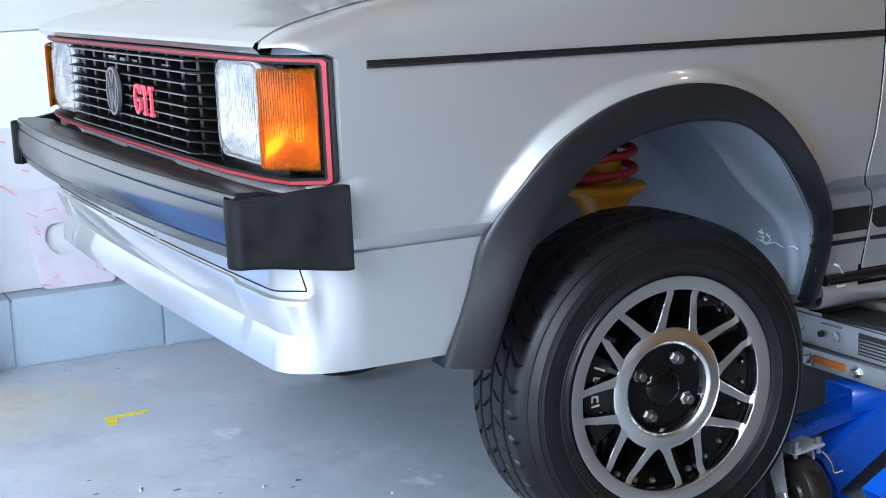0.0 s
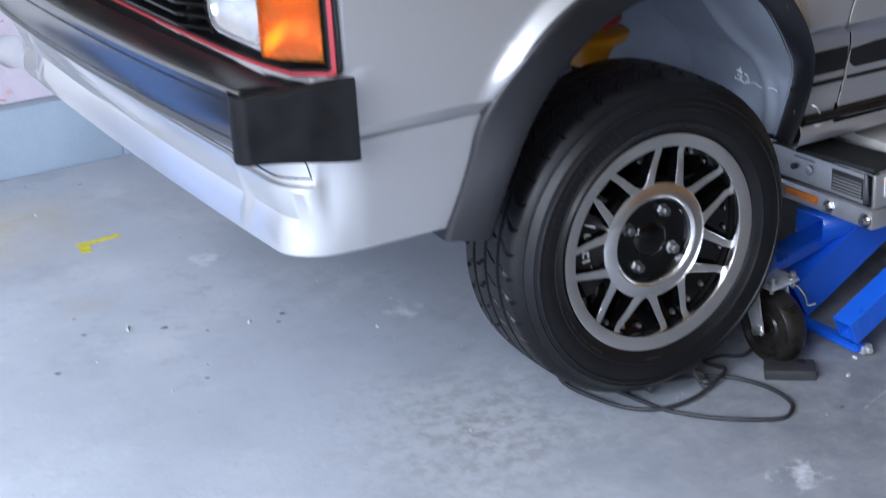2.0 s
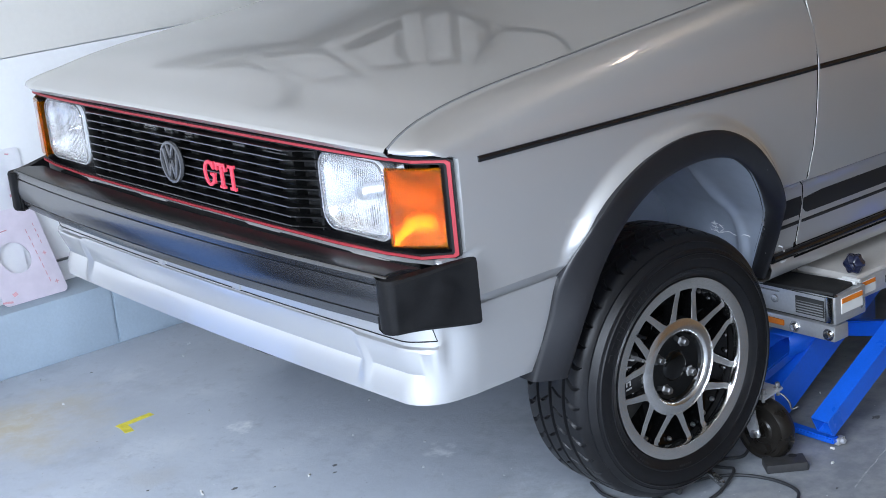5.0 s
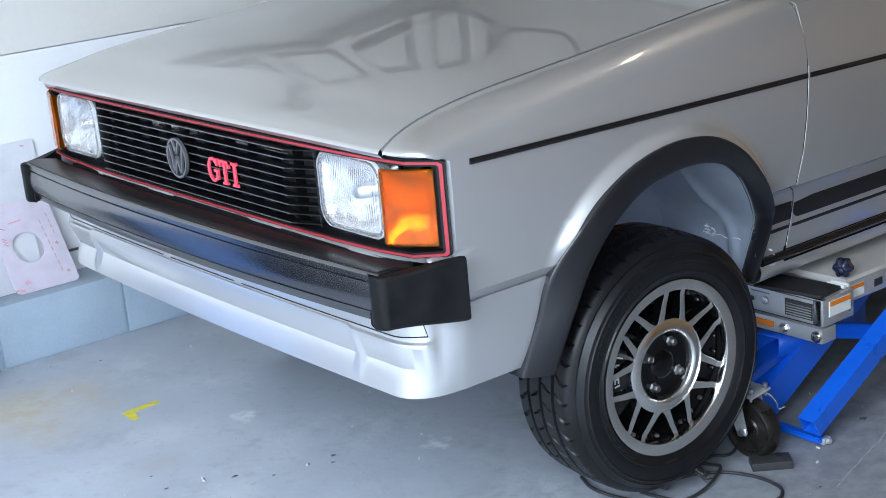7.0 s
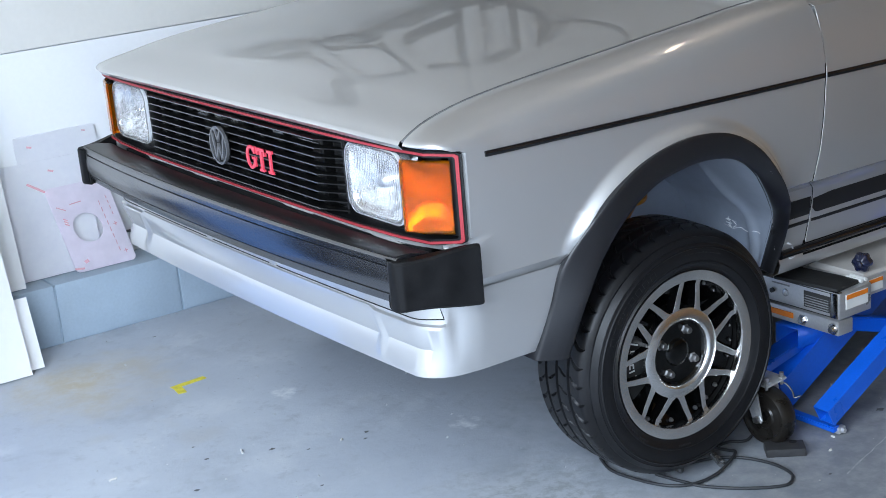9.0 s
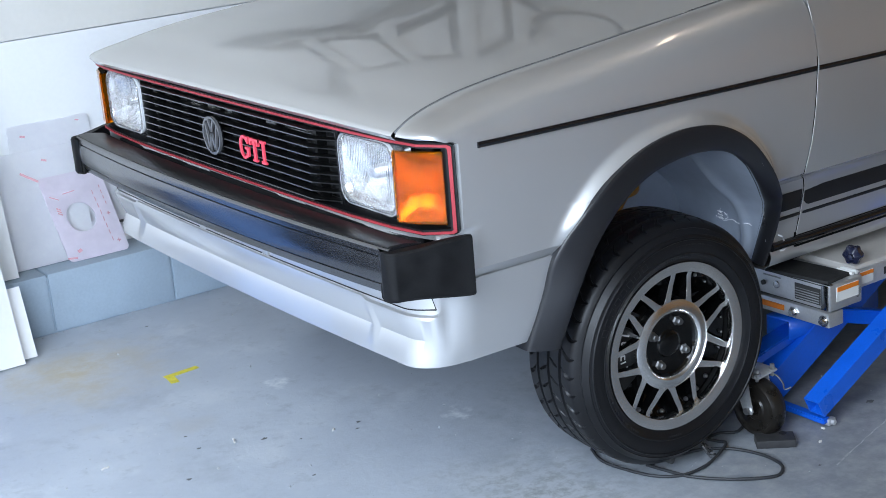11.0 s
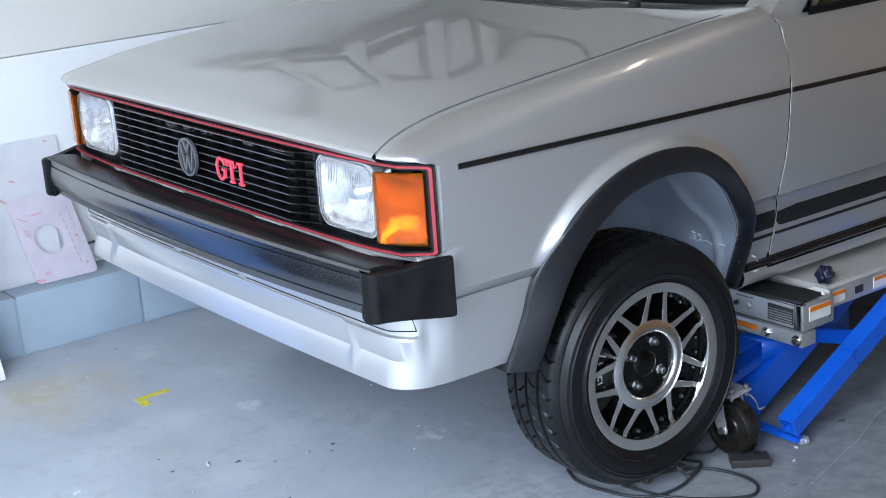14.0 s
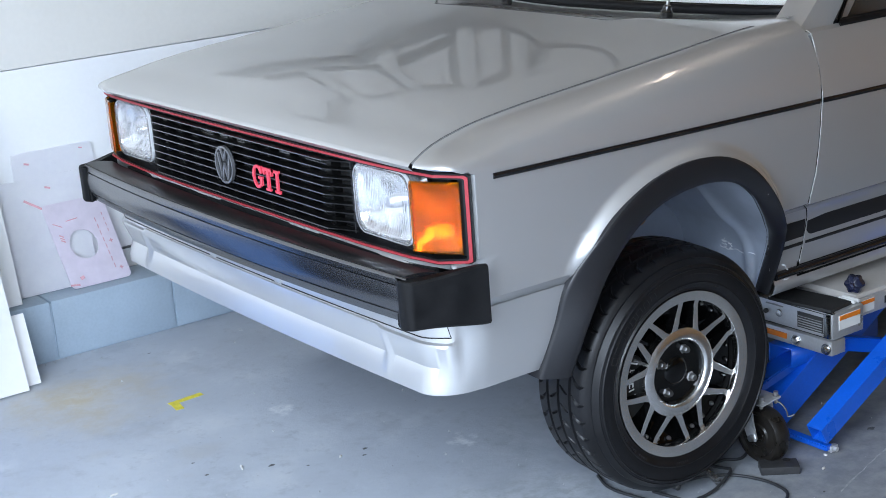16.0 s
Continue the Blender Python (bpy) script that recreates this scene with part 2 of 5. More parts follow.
    ochre = blend((0.52, 0.47, 0.36), (0.56, 0.56, 0.54), tex(9, 6, 0.7).outputs["Fac"], 0.42, 0.6)
    c = patch(c, ochre, OCHRE, 0.16, 0.5, 5.0, 0.14)
    for spot in SCUFFS:
        c = patch(c, (0.68, 0.71, 0.74), spot, 0.018, 0.22, 26.0, 0.02)
    l.new(c, p.inputs["Base Color"])
    rr = n.new("ShaderNodeMapRange")
    rr.inputs["To Min"].default_value, rr.inputs["To Max"].default_value = 0.38, 0.72
    l.new(tex(5, 6).outputs["Fac"], rr.inputs["Value"])
    l.new(rr.outputs[0], p.inputs["Roughness"])
    b = n.new("ShaderNodeBump")
    b.inputs["Strength"].default_value, b.inputs["Distance"].default_value = 0.35, 0.003
    l.new(tex(45, 8, 0.7).outputs["Fac"], b.inputs["Height"])
    l.new(b.outputs[0], p.inputs["Normal"])
    return m


def acrylic():
    m = surface("film_covered_acrylic", (0.92, 0.925, 0.97), 0.3, trans=0.5, vary=0.06, vary_scale=9, ior=1.12)
    return m


machined = rimmed_metal()
head_glass = ribbed_lens("headlight_glass", (0.99, 0.995, 1.0), 0.93, 0.01, 52, 0.16, 70, 0.0)
lens_edge = surface("glass_edge", (0.85, 0.87, 0.9), 0.08, trans=0.45, ior=1.5, coat=0.6)
amber_glass = ribbed_lens("amber_lens", (1.0, 0.34, 0.003), 0.95, 0.02, 70, 0.35, 150, 0.12)
reflector = surface("lamp_reflector", (0.90, 0.91, 0.92), 0.22, 0.85, bump=0.35, scale=26)
lamp_back = surface("lamp_backing", (0.88, 0.84, 0.76), 0.20, 0.85, bump=0.25, scale=120)
floor_concrete = concrete()
acrylic_clear = acrylic()
acrylic_pink = surface("pink_film", (0.88, 0.82, 0.90), 0.3, trans=0.5, ior=1.12, vary=0.10, vary_scale=14, bump=0.1, scale=50)


# ---- mesh helpers ----
def part(name, bm, mat, parent=None, label="", angle=32):
    bmesh.ops.recalc_face_normals(bm, faces=bm.faces[:])
    me = bpy.data.meshes.new(name)
    bm.to_mesh(me)
    bm.free()
    for f in me.polygons:
        f.use_smooth = True
    me.set_sharp_from_angle(angle=radians(angle))
    me.materials.append(mat)
    ob = new(name, me)
    if parent:
        ob.parent = parent
    return tagged(ob, label)


def thing(name, label, category, group="", kind="", at=(0, 0, 0)):
    ob = new(name)
    ob.location = at
    ob.empty_display_size = 0.1
    return tagged(ob, label, category, group, kind)


def box(c, s, bevel=0.0, bm=None, m=None):
    bm = bm or bmesh.new()
    t = Matrix.Translation(c) @ (m or Matrix()) @ Matrix.Diagonal((*s, 1))
    made = bmesh.ops.create_cube(bm, size=1, matrix=t)
    if bevel:
        edges = {e for v in made["verts"] for e in v.link_edges}
        bmesh.ops.bevel(bm, geom=list(edges), offset=bevel, segments=2, affect="EDGES", profile=0.6)
    return bm


def loft(rings, closed=True, caps=True, bm=None, around=False):
    """A skin over rings of equally many points. closed: each ring is closed; around: the last ring joins the first."""
    bm = bm or bmesh.new()
    vs = [[bm.verts.new(p) for p in r] for r in rings]
    n = len(rings[0])
    pairs = list(zip(vs, vs[1:])) + ([(vs[-1], vs[0])] if around else [])
    for a, b in pairs:
        for k in range(n if closed else n - 1):
            bm.faces.new((a[k], a[(k + 1) % n], b[(k + 1) % n], b[k]))
    if closed and caps and not around:
        bm.faces.new(vs[0][::-1])
        bm.faces.new(vs[-1])
    return bm


def lathe(profile, c, seg=96, bm=None, closed=False, axis=None):
    """Turns (radius, depth) pairs round the axis through c; depth runs along the axis (-y by default)."""
    m = axis or Matrix()
    rings = []
    for k in range(seg):
        a = 2 * math.pi * k / seg
        rings.append([Vector(c) + m @ Vector((r * math.cos(a), -d, r * math.sin(a))) for r, d in profile])
    return loft(rings, closed, False, bm, True)


def tube(path, r, seg=10, bm=None, closed=False):
    pts = [Vector(p) for p in path]
    rings = []
    for k, p in enumerate(pts):
        q = pts[(k + 1) % len(pts)] if closed or k + 1 < len(pts) else p
        o = pts[k - 1] if closed or k else p
        way = (q - o).normalized()
        side = way.cross(Vector((0, 0, 1)) if abs(way.z) < 0.9 else Vector((1, 0, 0))).normalized()
        up = side.cross(way)
        rings.append([p + r * (math.cos(2 * math.pi * j / seg) * side + math.sin(2 * math.pi * j / seg) * up) for j in range(seg)])
    return loft(rings, True, True, bm, closed)


def smooth_path(pts, steps=8):
    """Catmull-Rom through the points."""
    p = [Vector(q) for q in pts]
    p = [2 * p[0] - p[1], *p, 2 * p[-1] - p[-2]]
    out = []
    for a, b, c, d in zip(p, p[1:], p[2:], p[3:]):
        for k in range(steps):
            t = k / steps
            out.append(0.5 * (2 * b + (c - a) * t + (2 * a - 5 * b + 4 * c - d) * t * t + (3 * b - a - 3 * c + d) * t ** 3))
    return out + [p[-2]]


def prism(poly, to_world, depth, bevel=0.0, bm=None):
    """A flat outline (u, v) with a depth; to_world maps (u, v, w)."""
    bm = bm or bmesh.new()
    a = [bm.verts.new(to_world(u, v, 0)) for u, v in poly]
    b = [bm.verts.new(to_world(u, v, depth)) for u, v in poly]
    faces = [bm.faces.new(a[::-1]), bm.faces.new(b)]
    for k in range(len(poly)):
        faces.append(bm.faces.new((a[k], a[(k + 1) % len(poly)], b[(k + 1) % len(poly)], b[k])))
    if bevel:
        rim = [e for e in faces[1].edges]
        bmesh.ops.bevel(bm, geom=rim, offset=bevel, segments=2, affect="EDGES")
    return bm


def rounded(cx, cy, w, h, r, seg=6):
    out = []
    for sx, sy, a0 in ((1, 1, 0), (-1, 1, 90), (-1, -1, 180), (1, -1, 270)):
        for k in range(seg + 1):
            a = radians(a0 + 90 * k / seg)
            out.append((cx + sx * (w / 2 - r) + r * math.cos(a), cy + sy * (h / 2 - r) + r * math.sin(a)))
    return out


def sheet(fn, us, vs, keep=None, thick=0.0):
    """A grid of points fn(u, v); keep(u, v) drops the faces whose corners all fail; thick: turned into a shell."""
    bm = bmesh.new()
    grid = [[bm.verts.new(fn(u, v)) for v in vs] for u in us]
    for i in range(len(us) - 1):
        for j in range(len(vs) - 1):
            cs = ((i, j), (i + 1, j), (i + 1, j + 1), (i, j + 1))
            if keep is None or any(keep(us[a], vs[b]) for a, b in cs):
                bm.faces.new([grid[a][b] for a, b in cs])
    bmesh.ops.delete(bm, geom=[v for v in bm.verts if not v.link_faces], context="VERTS")
    if thick:
        bmesh.ops.recalc_face_normals(bm, faces=bm.faces[:])
        bmesh.ops.solidify(bm, geom=bm.faces[:], thickness=thick)
    return bm


def spread(a, b, n):
    return [a + (b - a) * k / n for k in range(n + 1)]


def step(x, a, b):
    t = min(1, max(0, (x - a) / (b - a)))
    return t * t * (3 - 2 * t)


def table(x, rows):
    """Straight lines between rows of (x, value)."""
    if x <= rows[0][0]:
        return rows[0][1]
    for (a, u), (b, v) in zip(rows, rows[1:]):
        if x <= b:
            return u + (v - u) * (x - a) / (b - a)
    return rows[-1][1]

def smooth_table(x, rows):
    """Like table(), but with rounded passages from row to row."""
    n = len(rows)
    x = min(max(x, rows[0][0]), rows[-1][0])
    k = max(i for i in range(n - 1) if rows[i][0] <= x)
    slope = []
    for i in (k, k + 1):
        a, b = rows[max(0, i - 1)], rows[min(n - 1, i + 1)]
        slope.append((b[1] - a[1]) / (b[0] - a[0]))
    (x0, y0), (x1, y1) = rows[k], rows[k + 1]
    h = x1 - x0
    t = (x - x0) / h
    return (2 * t ** 3 - 3 * t ** 2 + 1) * y0 + (t ** 3 - 2 * t ** 2 + t) * h * slope[0] + (3 * t ** 2 - 2 * t ** 3) * y1 + (t ** 3 - t ** 2) * h * slope[1]


# ---- the garage ----
WALL_Y, BLOCK_Y = 1.46, 1.29
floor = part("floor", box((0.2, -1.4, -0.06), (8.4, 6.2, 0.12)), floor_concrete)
tagged(floor, "worn grey concrete garage floor with stains and scuffs", "floor", kind="structure")
ground = part("ground", sheet(lambda x, y: (x, y, -0.03), spread(-300, -4.0, 6), spread(-300, 300, 6)), driveway)
tagged(ground, "pale concrete drive outside the garage", "ground", kind="structure")
bm = box((0.2, WALL_Y + 0.06, 0.53), (8.4, 0.12, 0.7), 0.0)
box((0.2, WALL_Y + 0.072, 1.69), (8.4, 0.108, 1.62), 0.0, bm)
wall_right = part("wall_east", bm, wall_white)
tagged(wall_right, "white painted garage wall above a block footing", "wall", kind="structure")
part("upper_panel", sheet(lambda x, z: (x, WALL_Y + 0.0075 + 0.001 * math.sin(7 * x + 9 * z) * math.sin(3 * z), z), spread(-4, 4.4, 84), spread(0.884, 2.5, 20), None, 0.004), wall_cream, wall_right, "cream plastic sheeting on the upper wall")
part("siding_lip", box((0.2, WALL_Y - 0.004, 0.256), (8.4, 0.012, 0.006)), slat_edge, wall_right)
footing = new("footing")
tagged(footing, "grey-blue painted concrete block footing along the wall", "block wall", kind="structure")
part("mortar", box((0.2, BLOCK_Y + 0.09, 0.09), (8.4, 0.166, 0.18)), block_paint, footing)
BLOCK = 0.406
bm = box((0, 0, 0), (BLOCK - 0.006, 0.17, 0.186), 0.005)
block = part("block", bm, block_paint, footing)
block.location = (-0.725 + BLOCK / 2, BLOCK_Y + 0.085, 0.097)
for k in range(-8, 13):
    if k:
        b = new("block", block.data)
        b.parent, b.location = footing, (-0.725 + BLOCK * (k + 0.5), BLOCK_Y + 0.085 + random.uniform(-0.002, 0.002), 0.097)
# unseen walls, their colours picked to tint what the car reflects
wall_back = part("wall_south", box((3.96, -1.4, 1.25), (0.12, 6.2, 2.5)), wall_brown)
tagged(wall_back, "unseen back wall, brown to warm the car's reflections", "wall", kind="structure")
wall_left = part("wall_west", box((-1.55, -4.56, 1.25), (4.9, 0.12, 2.5)), wall_white)
tagged(wall_left, "unseen side wall, white to brighten the flank", "wall", kind="structure")
wall_rear = part("wall_west_rear", box((2.65, -4.56, 1.25), (3.5, 0.12, 2.5)), wall_tan)
tagged(wall_rear, "unseen rear part of the side wall, tan to warm the flank", "wall", kind="structure")
# unseen front wall, its near pier widened to hold back skylight
bm = box((-3.95, -4.03, 1.25), (0.1, 1.06, 2.5))
box((-3.95, 1.3, 1.25), (0.1, 0.6, 2.5), 0, bm)
box((-3.95, -1.25, 2.34), (0.1, 4.5, 0.32), 0, bm)
wall_front = part("wall_north", bm, wall_white)
tagged(wall_front, "unseen white front wall with the open garage doorway", "wall", kind="structure")
ceiling = part("ceiling", box((0.2, -1.4, 2.56), (8.4, 6.2, 0.12)), ceiling_paint)
tagged(ceiling, "plain garage ceiling", "ceiling", kind="structure")

# ---- the car: shared shapes of its body ----
GAP_Y = 0.695
ARCH_X = -0.05


def half_width(z, x=-0.5):
    """The flank's half width by height, from the sill to the waistline; behind the wheel it is tucked in below the crease."""
    a = table(z, ((0.40, 0.748), (0.47, 0.760), (0.56, 0.773), (0.612, 0.777), (0.634, 0.793), (0.70, 0.796), (0.80, 0.80), (0.88, 0.80)))
    if x < 0.22:
        return a
    b = table(z, ((0.40, 0.666), (0.43, 0.676), (0.50, 0.689), (0.56, 0.697), (0.585, 0.704), (0.600, 0.722), (0.628, 0.784), (0.70, 0.796), (0.80, 0.80), (0.88, 0.80)))
    return a + (b - a) * step(x, 0.22, 0.285)


def door_edge(z):
    """Where the wing ends and the door begins, by height; it follows the tucked-in flank at the bottom."""
    return table(z, ((0.42, 0.402), (0.50, 0.408), (0.56, 0.414), (0.585, 0.405), (0.628, 0.318), (0.758, 0.337), (0.86, 0.345)))


def wing_top(x):
    """The height of the seam between wing and bonnet."""
    return 0.010 * step(-x, 0.58, 0.70) + smooth_table(x, ((-0.70, 0.896), (-0.67, 0.913), (-0.63, 0.929), (-0.58, 0.944), (-0.52, 0.956), (-0.42, 0.969), (-0.305, 0.98), (-0.15, 0.995), (0.03, 1.013), (0.21, 1.030), (0.40, 1.040)))


# the two edges of the arch flare as (x, height, half width), from its front foot over the top to its tucked-in rear foot
FLARE_OUTER = ((-0.452, 0.416, 0.750), (-0.420, 0.525, 0.771), (-0.394, 0.618, 0.793), (-0.318, 0.716, 0.828), (-0.232, 0.772, 0.828), (-0.145, 0.801, 0.828), (-0.055, 0.8085, 0.828),
               (0.034, 0.793, 0.828), (0.114, 0.746, 0.827), (0.180, 0.671, 0.822), (0.232, 0.604, 0.796), (0.276, 0.556, 0.754), (0.306, 0.500, 0.715), (0.314, 0.444, 0.688), (0.312, 0.388, 0.665))
FLARE_INNER = ((-0.388, 0.410, 0.775), (-0.364, 0.530, 0.812), (-0.318, 0.618, 0.820), (-0.250, 0.686, 0.820), (-0.178, 0.7285, 0.820), (-0.103, 0.7475, 0.820), (-0.025, 0.7510, 0.819),
               (0.052, 0.735, 0.814), (0.122, 0.692, 0.800), (0.182, 0.636, 0.772), (0.232, 0.588, 0.740), (0.272, 0.550, 0.710), (0.297, 0.506, 0.680), (0.305, 0.455, 0.656), (0.302, 0.402, 0.640))


OPENING = smooth_path([(x, y, z) for x, z, y in FLARE_OUTER], 4)


def in_opening(x, z):
    """True inside the hole that the flare covers, drawn in a little from its outer edge."""
    line = [(-0.05 + (p.x + 0.05) * 0.988, 0.50 + (p.z - 0.50) * 0.988) for p in OPENING]
    line = [(line[0][0], 0.30), *line, (line[-1][0], 0.30)]
    hit = False
    for (x0, z0), (x1, z1) in zip(line, line[1:] + line[:1]):
        if (z0 > z) != (z1 > z) and x < x0 + (z - z0) * (x1 - x0) / (z1 - z0):
            hit = not hit
    return hit


def arch(x, z):
    """Below 1 inside the front wheel opening, 1 on its rim."""
    if x > ARCH_X:
        u, v = (x - ARCH_X) / 0.278, max(0, z - 0.52) / 0.292
    else:
        u, v = (ARCH_X - x) / 0.385, max(0, z - 0.438) / 0.374
        return (u ** 2.1 + v ** 2.1) ** (1 / 2.1)
    return math.hypot(u, v)


def swell(x, z):
    """How far the flank swells out round the opening."""
    d = (arch(x, z) - 1) * (0.374 if x < ARCH_X else 0.292)
    return 0.024 * (1 - step(d, -0.004, 0.026)) * step(z, 0.612, 0.695)


def seam_y(x):
    """The half width of the bonnet seam; it opens out at the nose."""
    return GAP_Y + 0.020 * step(-x, 0.59, 0.70)


def wing_point(x, s, side):
    """s up to 1: the flank from z 0.42 to 0.88; from 1 to 2: the shoulder up to the bonnet seam."""
    if s <= 1:
        z = 0.42 + 0.46 * s
        z += 0.0135 * step(-x, 0.52, 0.61) * step(z, 0.80, 0.88)
        y = half_width(z, x) + swell(x, z) * (1 - 0.7 * step(z, 0.82, 0.88))
        return (x, -side * y, z)
    if s > 2:
        return (x, -side * (seam_y(x) - 0.0015 * (s > 2.03)), wing_top(x) - (0.003 if s < 2.03 else 0.010))
    a = (s - 1) * math.pi / 2
    low = 0.88 + 0.0135 * step(-x, 0.52, 0.61)
    z = low + (wing_top(x) - low) * math.sin(a)
    y = seam_y(x) + (0.80 - seam_y(x)) * math.cos(a) ** 0.9
    return (x, -side * y, z)


def wing(side):
    bm = bmesh.new()
    ss = spread(0, 1, 92) + spread(1, 2, 24)[1:] + [2.02, 2.04]
    ss[38], ss[39], ss[40], ss[41], ss[42] = 0.4175, 0.429, 0.441, 0.453, 0.4652
    grid = []
    for s in ss:
        z = 0.42 + 0.46 * min(s, 1)
        first = -0.621
        if s > 1:
            first = -0.632 - 0.066 * math.sin(min(1, s - 1) * math.pi / 2) ** 0.7
        elif s > 0.985:
            first = -0.632
        elif z < 0.718:
            first = -0.66 + 0.039 * step(z, 0.711, 0.718)
        last = door_edge(z)
        if s > 1:
            last = 0.345
        row = []
        for k in range(181):
            x = first + (last - first) * (max(0, k - 1) / 179) + (0.004 if k == 1 else 0)
            if 1 <= s <= 2.01:
                x = first + 0.010 * (k / 8) ** 1.3 if k <= 8 else first + 0.010 + (last - first - 0.010) * (k - 8) / 172
            p = Vector(wing_point(x, s, side))
            if s <= 1 and x < -0.585 and z < 0.90:
                p.y += side * 0.02 * step(-x, 0.585, 0.66) * (1 - step(z, 0.712, 0.720))
            if k <= 8 and 1 <= s <= 2.01:
                roll = 1 - math.sqrt(max(0.0, 1 - (1 - k / 8) ** 2))
                p.z = max(0.8905, p.z - 0.0065 * roll)
            elif k == 0 and s < 1 and z > 0.70:
                p.y += side * 0.012
            row.append((bm.verts.new(p), x, z, s))
        grid.append(row)
    for i in range(len(grid) - 1):
        for k in range(180):
            cs = (grid[i][k], grid[i][k + 1], grid[i + 1][k + 1], grid[i + 1][k])
            inside = all(s <= 1 and in_opening(x, z) for _, x, z, s in cs)
            low = all(z < 0.606 and x < ARCH_X for _, x, z, s in cs)
            if not inside and not low:
                bm.faces.new([c[0] for c in cs])
    bmesh.ops.delete(bm, geom=[v for v in bm.verts if not v.link_faces], context="VERTS")
    return bm


def bonnet_z(x, y):
    u = abs(y) / GAP_Y
    base = wing_top(x)
    crown = 0.020 * step(x, -0.72, -0.40)
    return base + crown * (1 - u ** 2.2)


def hood_rear(y):
    """Where the bonnet ends: a straight slot in the middle, swept back at the sides."""
    return table(abs(y), ((0.0, 0.122), (0.355, 0.127), (0.40, 0.172), (0.50, 0.208), (0.70, 0.258)))


def bonnet():
    def fn(u, y):
        rear = hood_rear(y)
        x = -0.700 + (rear + 0.700) * u
        return (x, y * (seam_y(x) - 0.0055) / GAP_Y, bonnet_z(x, y) + 0.0015)
    bm = sheet(fn, [(k / 60) ** 1.4 for k in range(61)], spread(-GAP_Y, GAP_Y, 48))
    lip = [v for v in bm.verts if abs(v.co.x + 0.700) < 1e-4]
    lip.sort(key=lambda v: v.co.y)
    below = [bm.verts.new(v.co + Vector((-0.004, 0, -0.006))) for v in lip]
    under = [bm.verts.new(v.co + Vector((0.006, 0, -0.016))) for v in lip]
    for a, b in ((lip, below), (below, under)):
        for k in range(len(lip) - 1):
            bm.faces.new((a[k], a[k + 1], b[k + 1], b[k]))
    return bm


car = thing("car", "silver two-door hatchback raised on a lift with a black bumper", "car")
part("wing", wing(1), silver, car, "silver front wing with a swollen wheel arch", 29)
part("wing", wing(-1), silver, car, "silver front wing with a swollen wheel arch", 29)
part("bonnet", bonnet(), silver, car, "glossy silver bonnet", 40)

# dark structure behind the panels
bm = box((-0.20, 0, 0.70), (0.80, 0.78, 0.36), 0.02)
box((-0.52, 0, 0.82), (0.16, 1.30, 0.12), 0.01, bm)
part("engine_bay", bm, dark_part, car)


# ---- front wheel opening: flare and inner arch ----
def flare_lines(n=8):
    """Outer and inner edge of the flare as smooth paths of (x, half width, height)."""
    return [smooth_path([(x, y, z) for x, z, y in line], n) for line in (FLARE_OUTER, FLARE_INNER)]


def flare(side):
    outer, inner = flare_lines()
    rows = []
    for k, (o, i) in enumerate(zip(outer, inner)):
        along = (outer[min(k + 1, len(outer) - 1)] - outer[max(k - 1, 0)]).normalized()
        across = i - o
        out = along.cross(across).normalized()
        if out.dot(Vector((-0.7, 0.7, 0.1))) < 0:
            out = -out
        into = across.normalized()
        ring = [o - Vector((0, 0.045, 0)), o - into * 0.003, o + out * 0.003, o + across * 0.10 + out * 0.0045, o + across * 0.45 + out * 0.0065, o + across * 0.75 + out * 0.0065, o + across * 0.92 + out * 0.0035, i, i - out * 0.008 + into * 0.001, i - Vector((0, 0.010, 0)) - into * 0.003, i - Vector((0, 0.012, 0)) - into * 0.014]
        rows.append([(p.x, -side * p.y, p.z) for p in ring])
    return loft(rows, True, True)


for side in (1, -1):
    part("arch_flare", flare(side), flare_plastic, car, "satin black plastic arch flare", 50)


def inner_arch(side):
    outer, inner = flare_lines()
    rows = []
    for k, (o, i) in enumerate(zip(outer, inner)):
        p = i + (o - i) * 0.10
        row = []
        lip = p.y - 0.006
        depths = [lip] + [min(v, lip - 0.0006 * (n + 1)) for n, v in enumerate((0.68, 0.66, 0.648, 0.641, 0.636, 0.632, 0.628, 0.624, 0.620, 0.616, 0.612, 0.607, 0.601, 0.592, 0.57, 0.52, 0.40))]
        for d in depths:
            back = step(k, 56, 80)
            ridge = 0.020 * math.exp(-((d - 0.622) / 0.013) ** 2) * back * step(lip - d, 0.002, 0.022)
            cx, cz = ARCH_X - p.x, 0.5 - p.z
            h = math.hypot(cx, cz) or 1
            row.append((p.x + cx / h * ridge, -side * d, p.z + cz / h * ridge))
        rows.append(row)
    bm = loft(rows, False, False)
    bm.faces.new([bm.verts.new(r[-1]) for r in rows])
    return bm


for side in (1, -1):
    part("inner_arch", inner_arch(side), silver_inner_dim, car, "pale silver inner wheel arch", 60)


# crinkled film in the arch, and shreds of film behind the front wheel
film = surface("clear_film", (0.85, 0.87, 0.9), 0.12, coat=0.8, bump=0.6, scale=120)
crinkle = random.Random(12)
for k in range(8):
    y, z = 0.572 - 0.004 * k + crinkle.uniform(-0.006, 0.006), 0.497 + crinkle.uniform(-0.008, 0.010)
    x = 0.287 + crinkle.uniform(-0.002, 0.002)
    pts = [(x - 0.0015 * math.sin(9 * f), -(y + 0.012 * (f - 0.5) * crinkle.choice((-1, 1))), z + 0.010 * (f - 0.5) * crinkle.uniform(-1.2, 1.2)) for f in spread(0, 1, 5)]
    part("film_fold", tube(pts, 0.0009, 6), film, car, "shiny crinkled film edge")
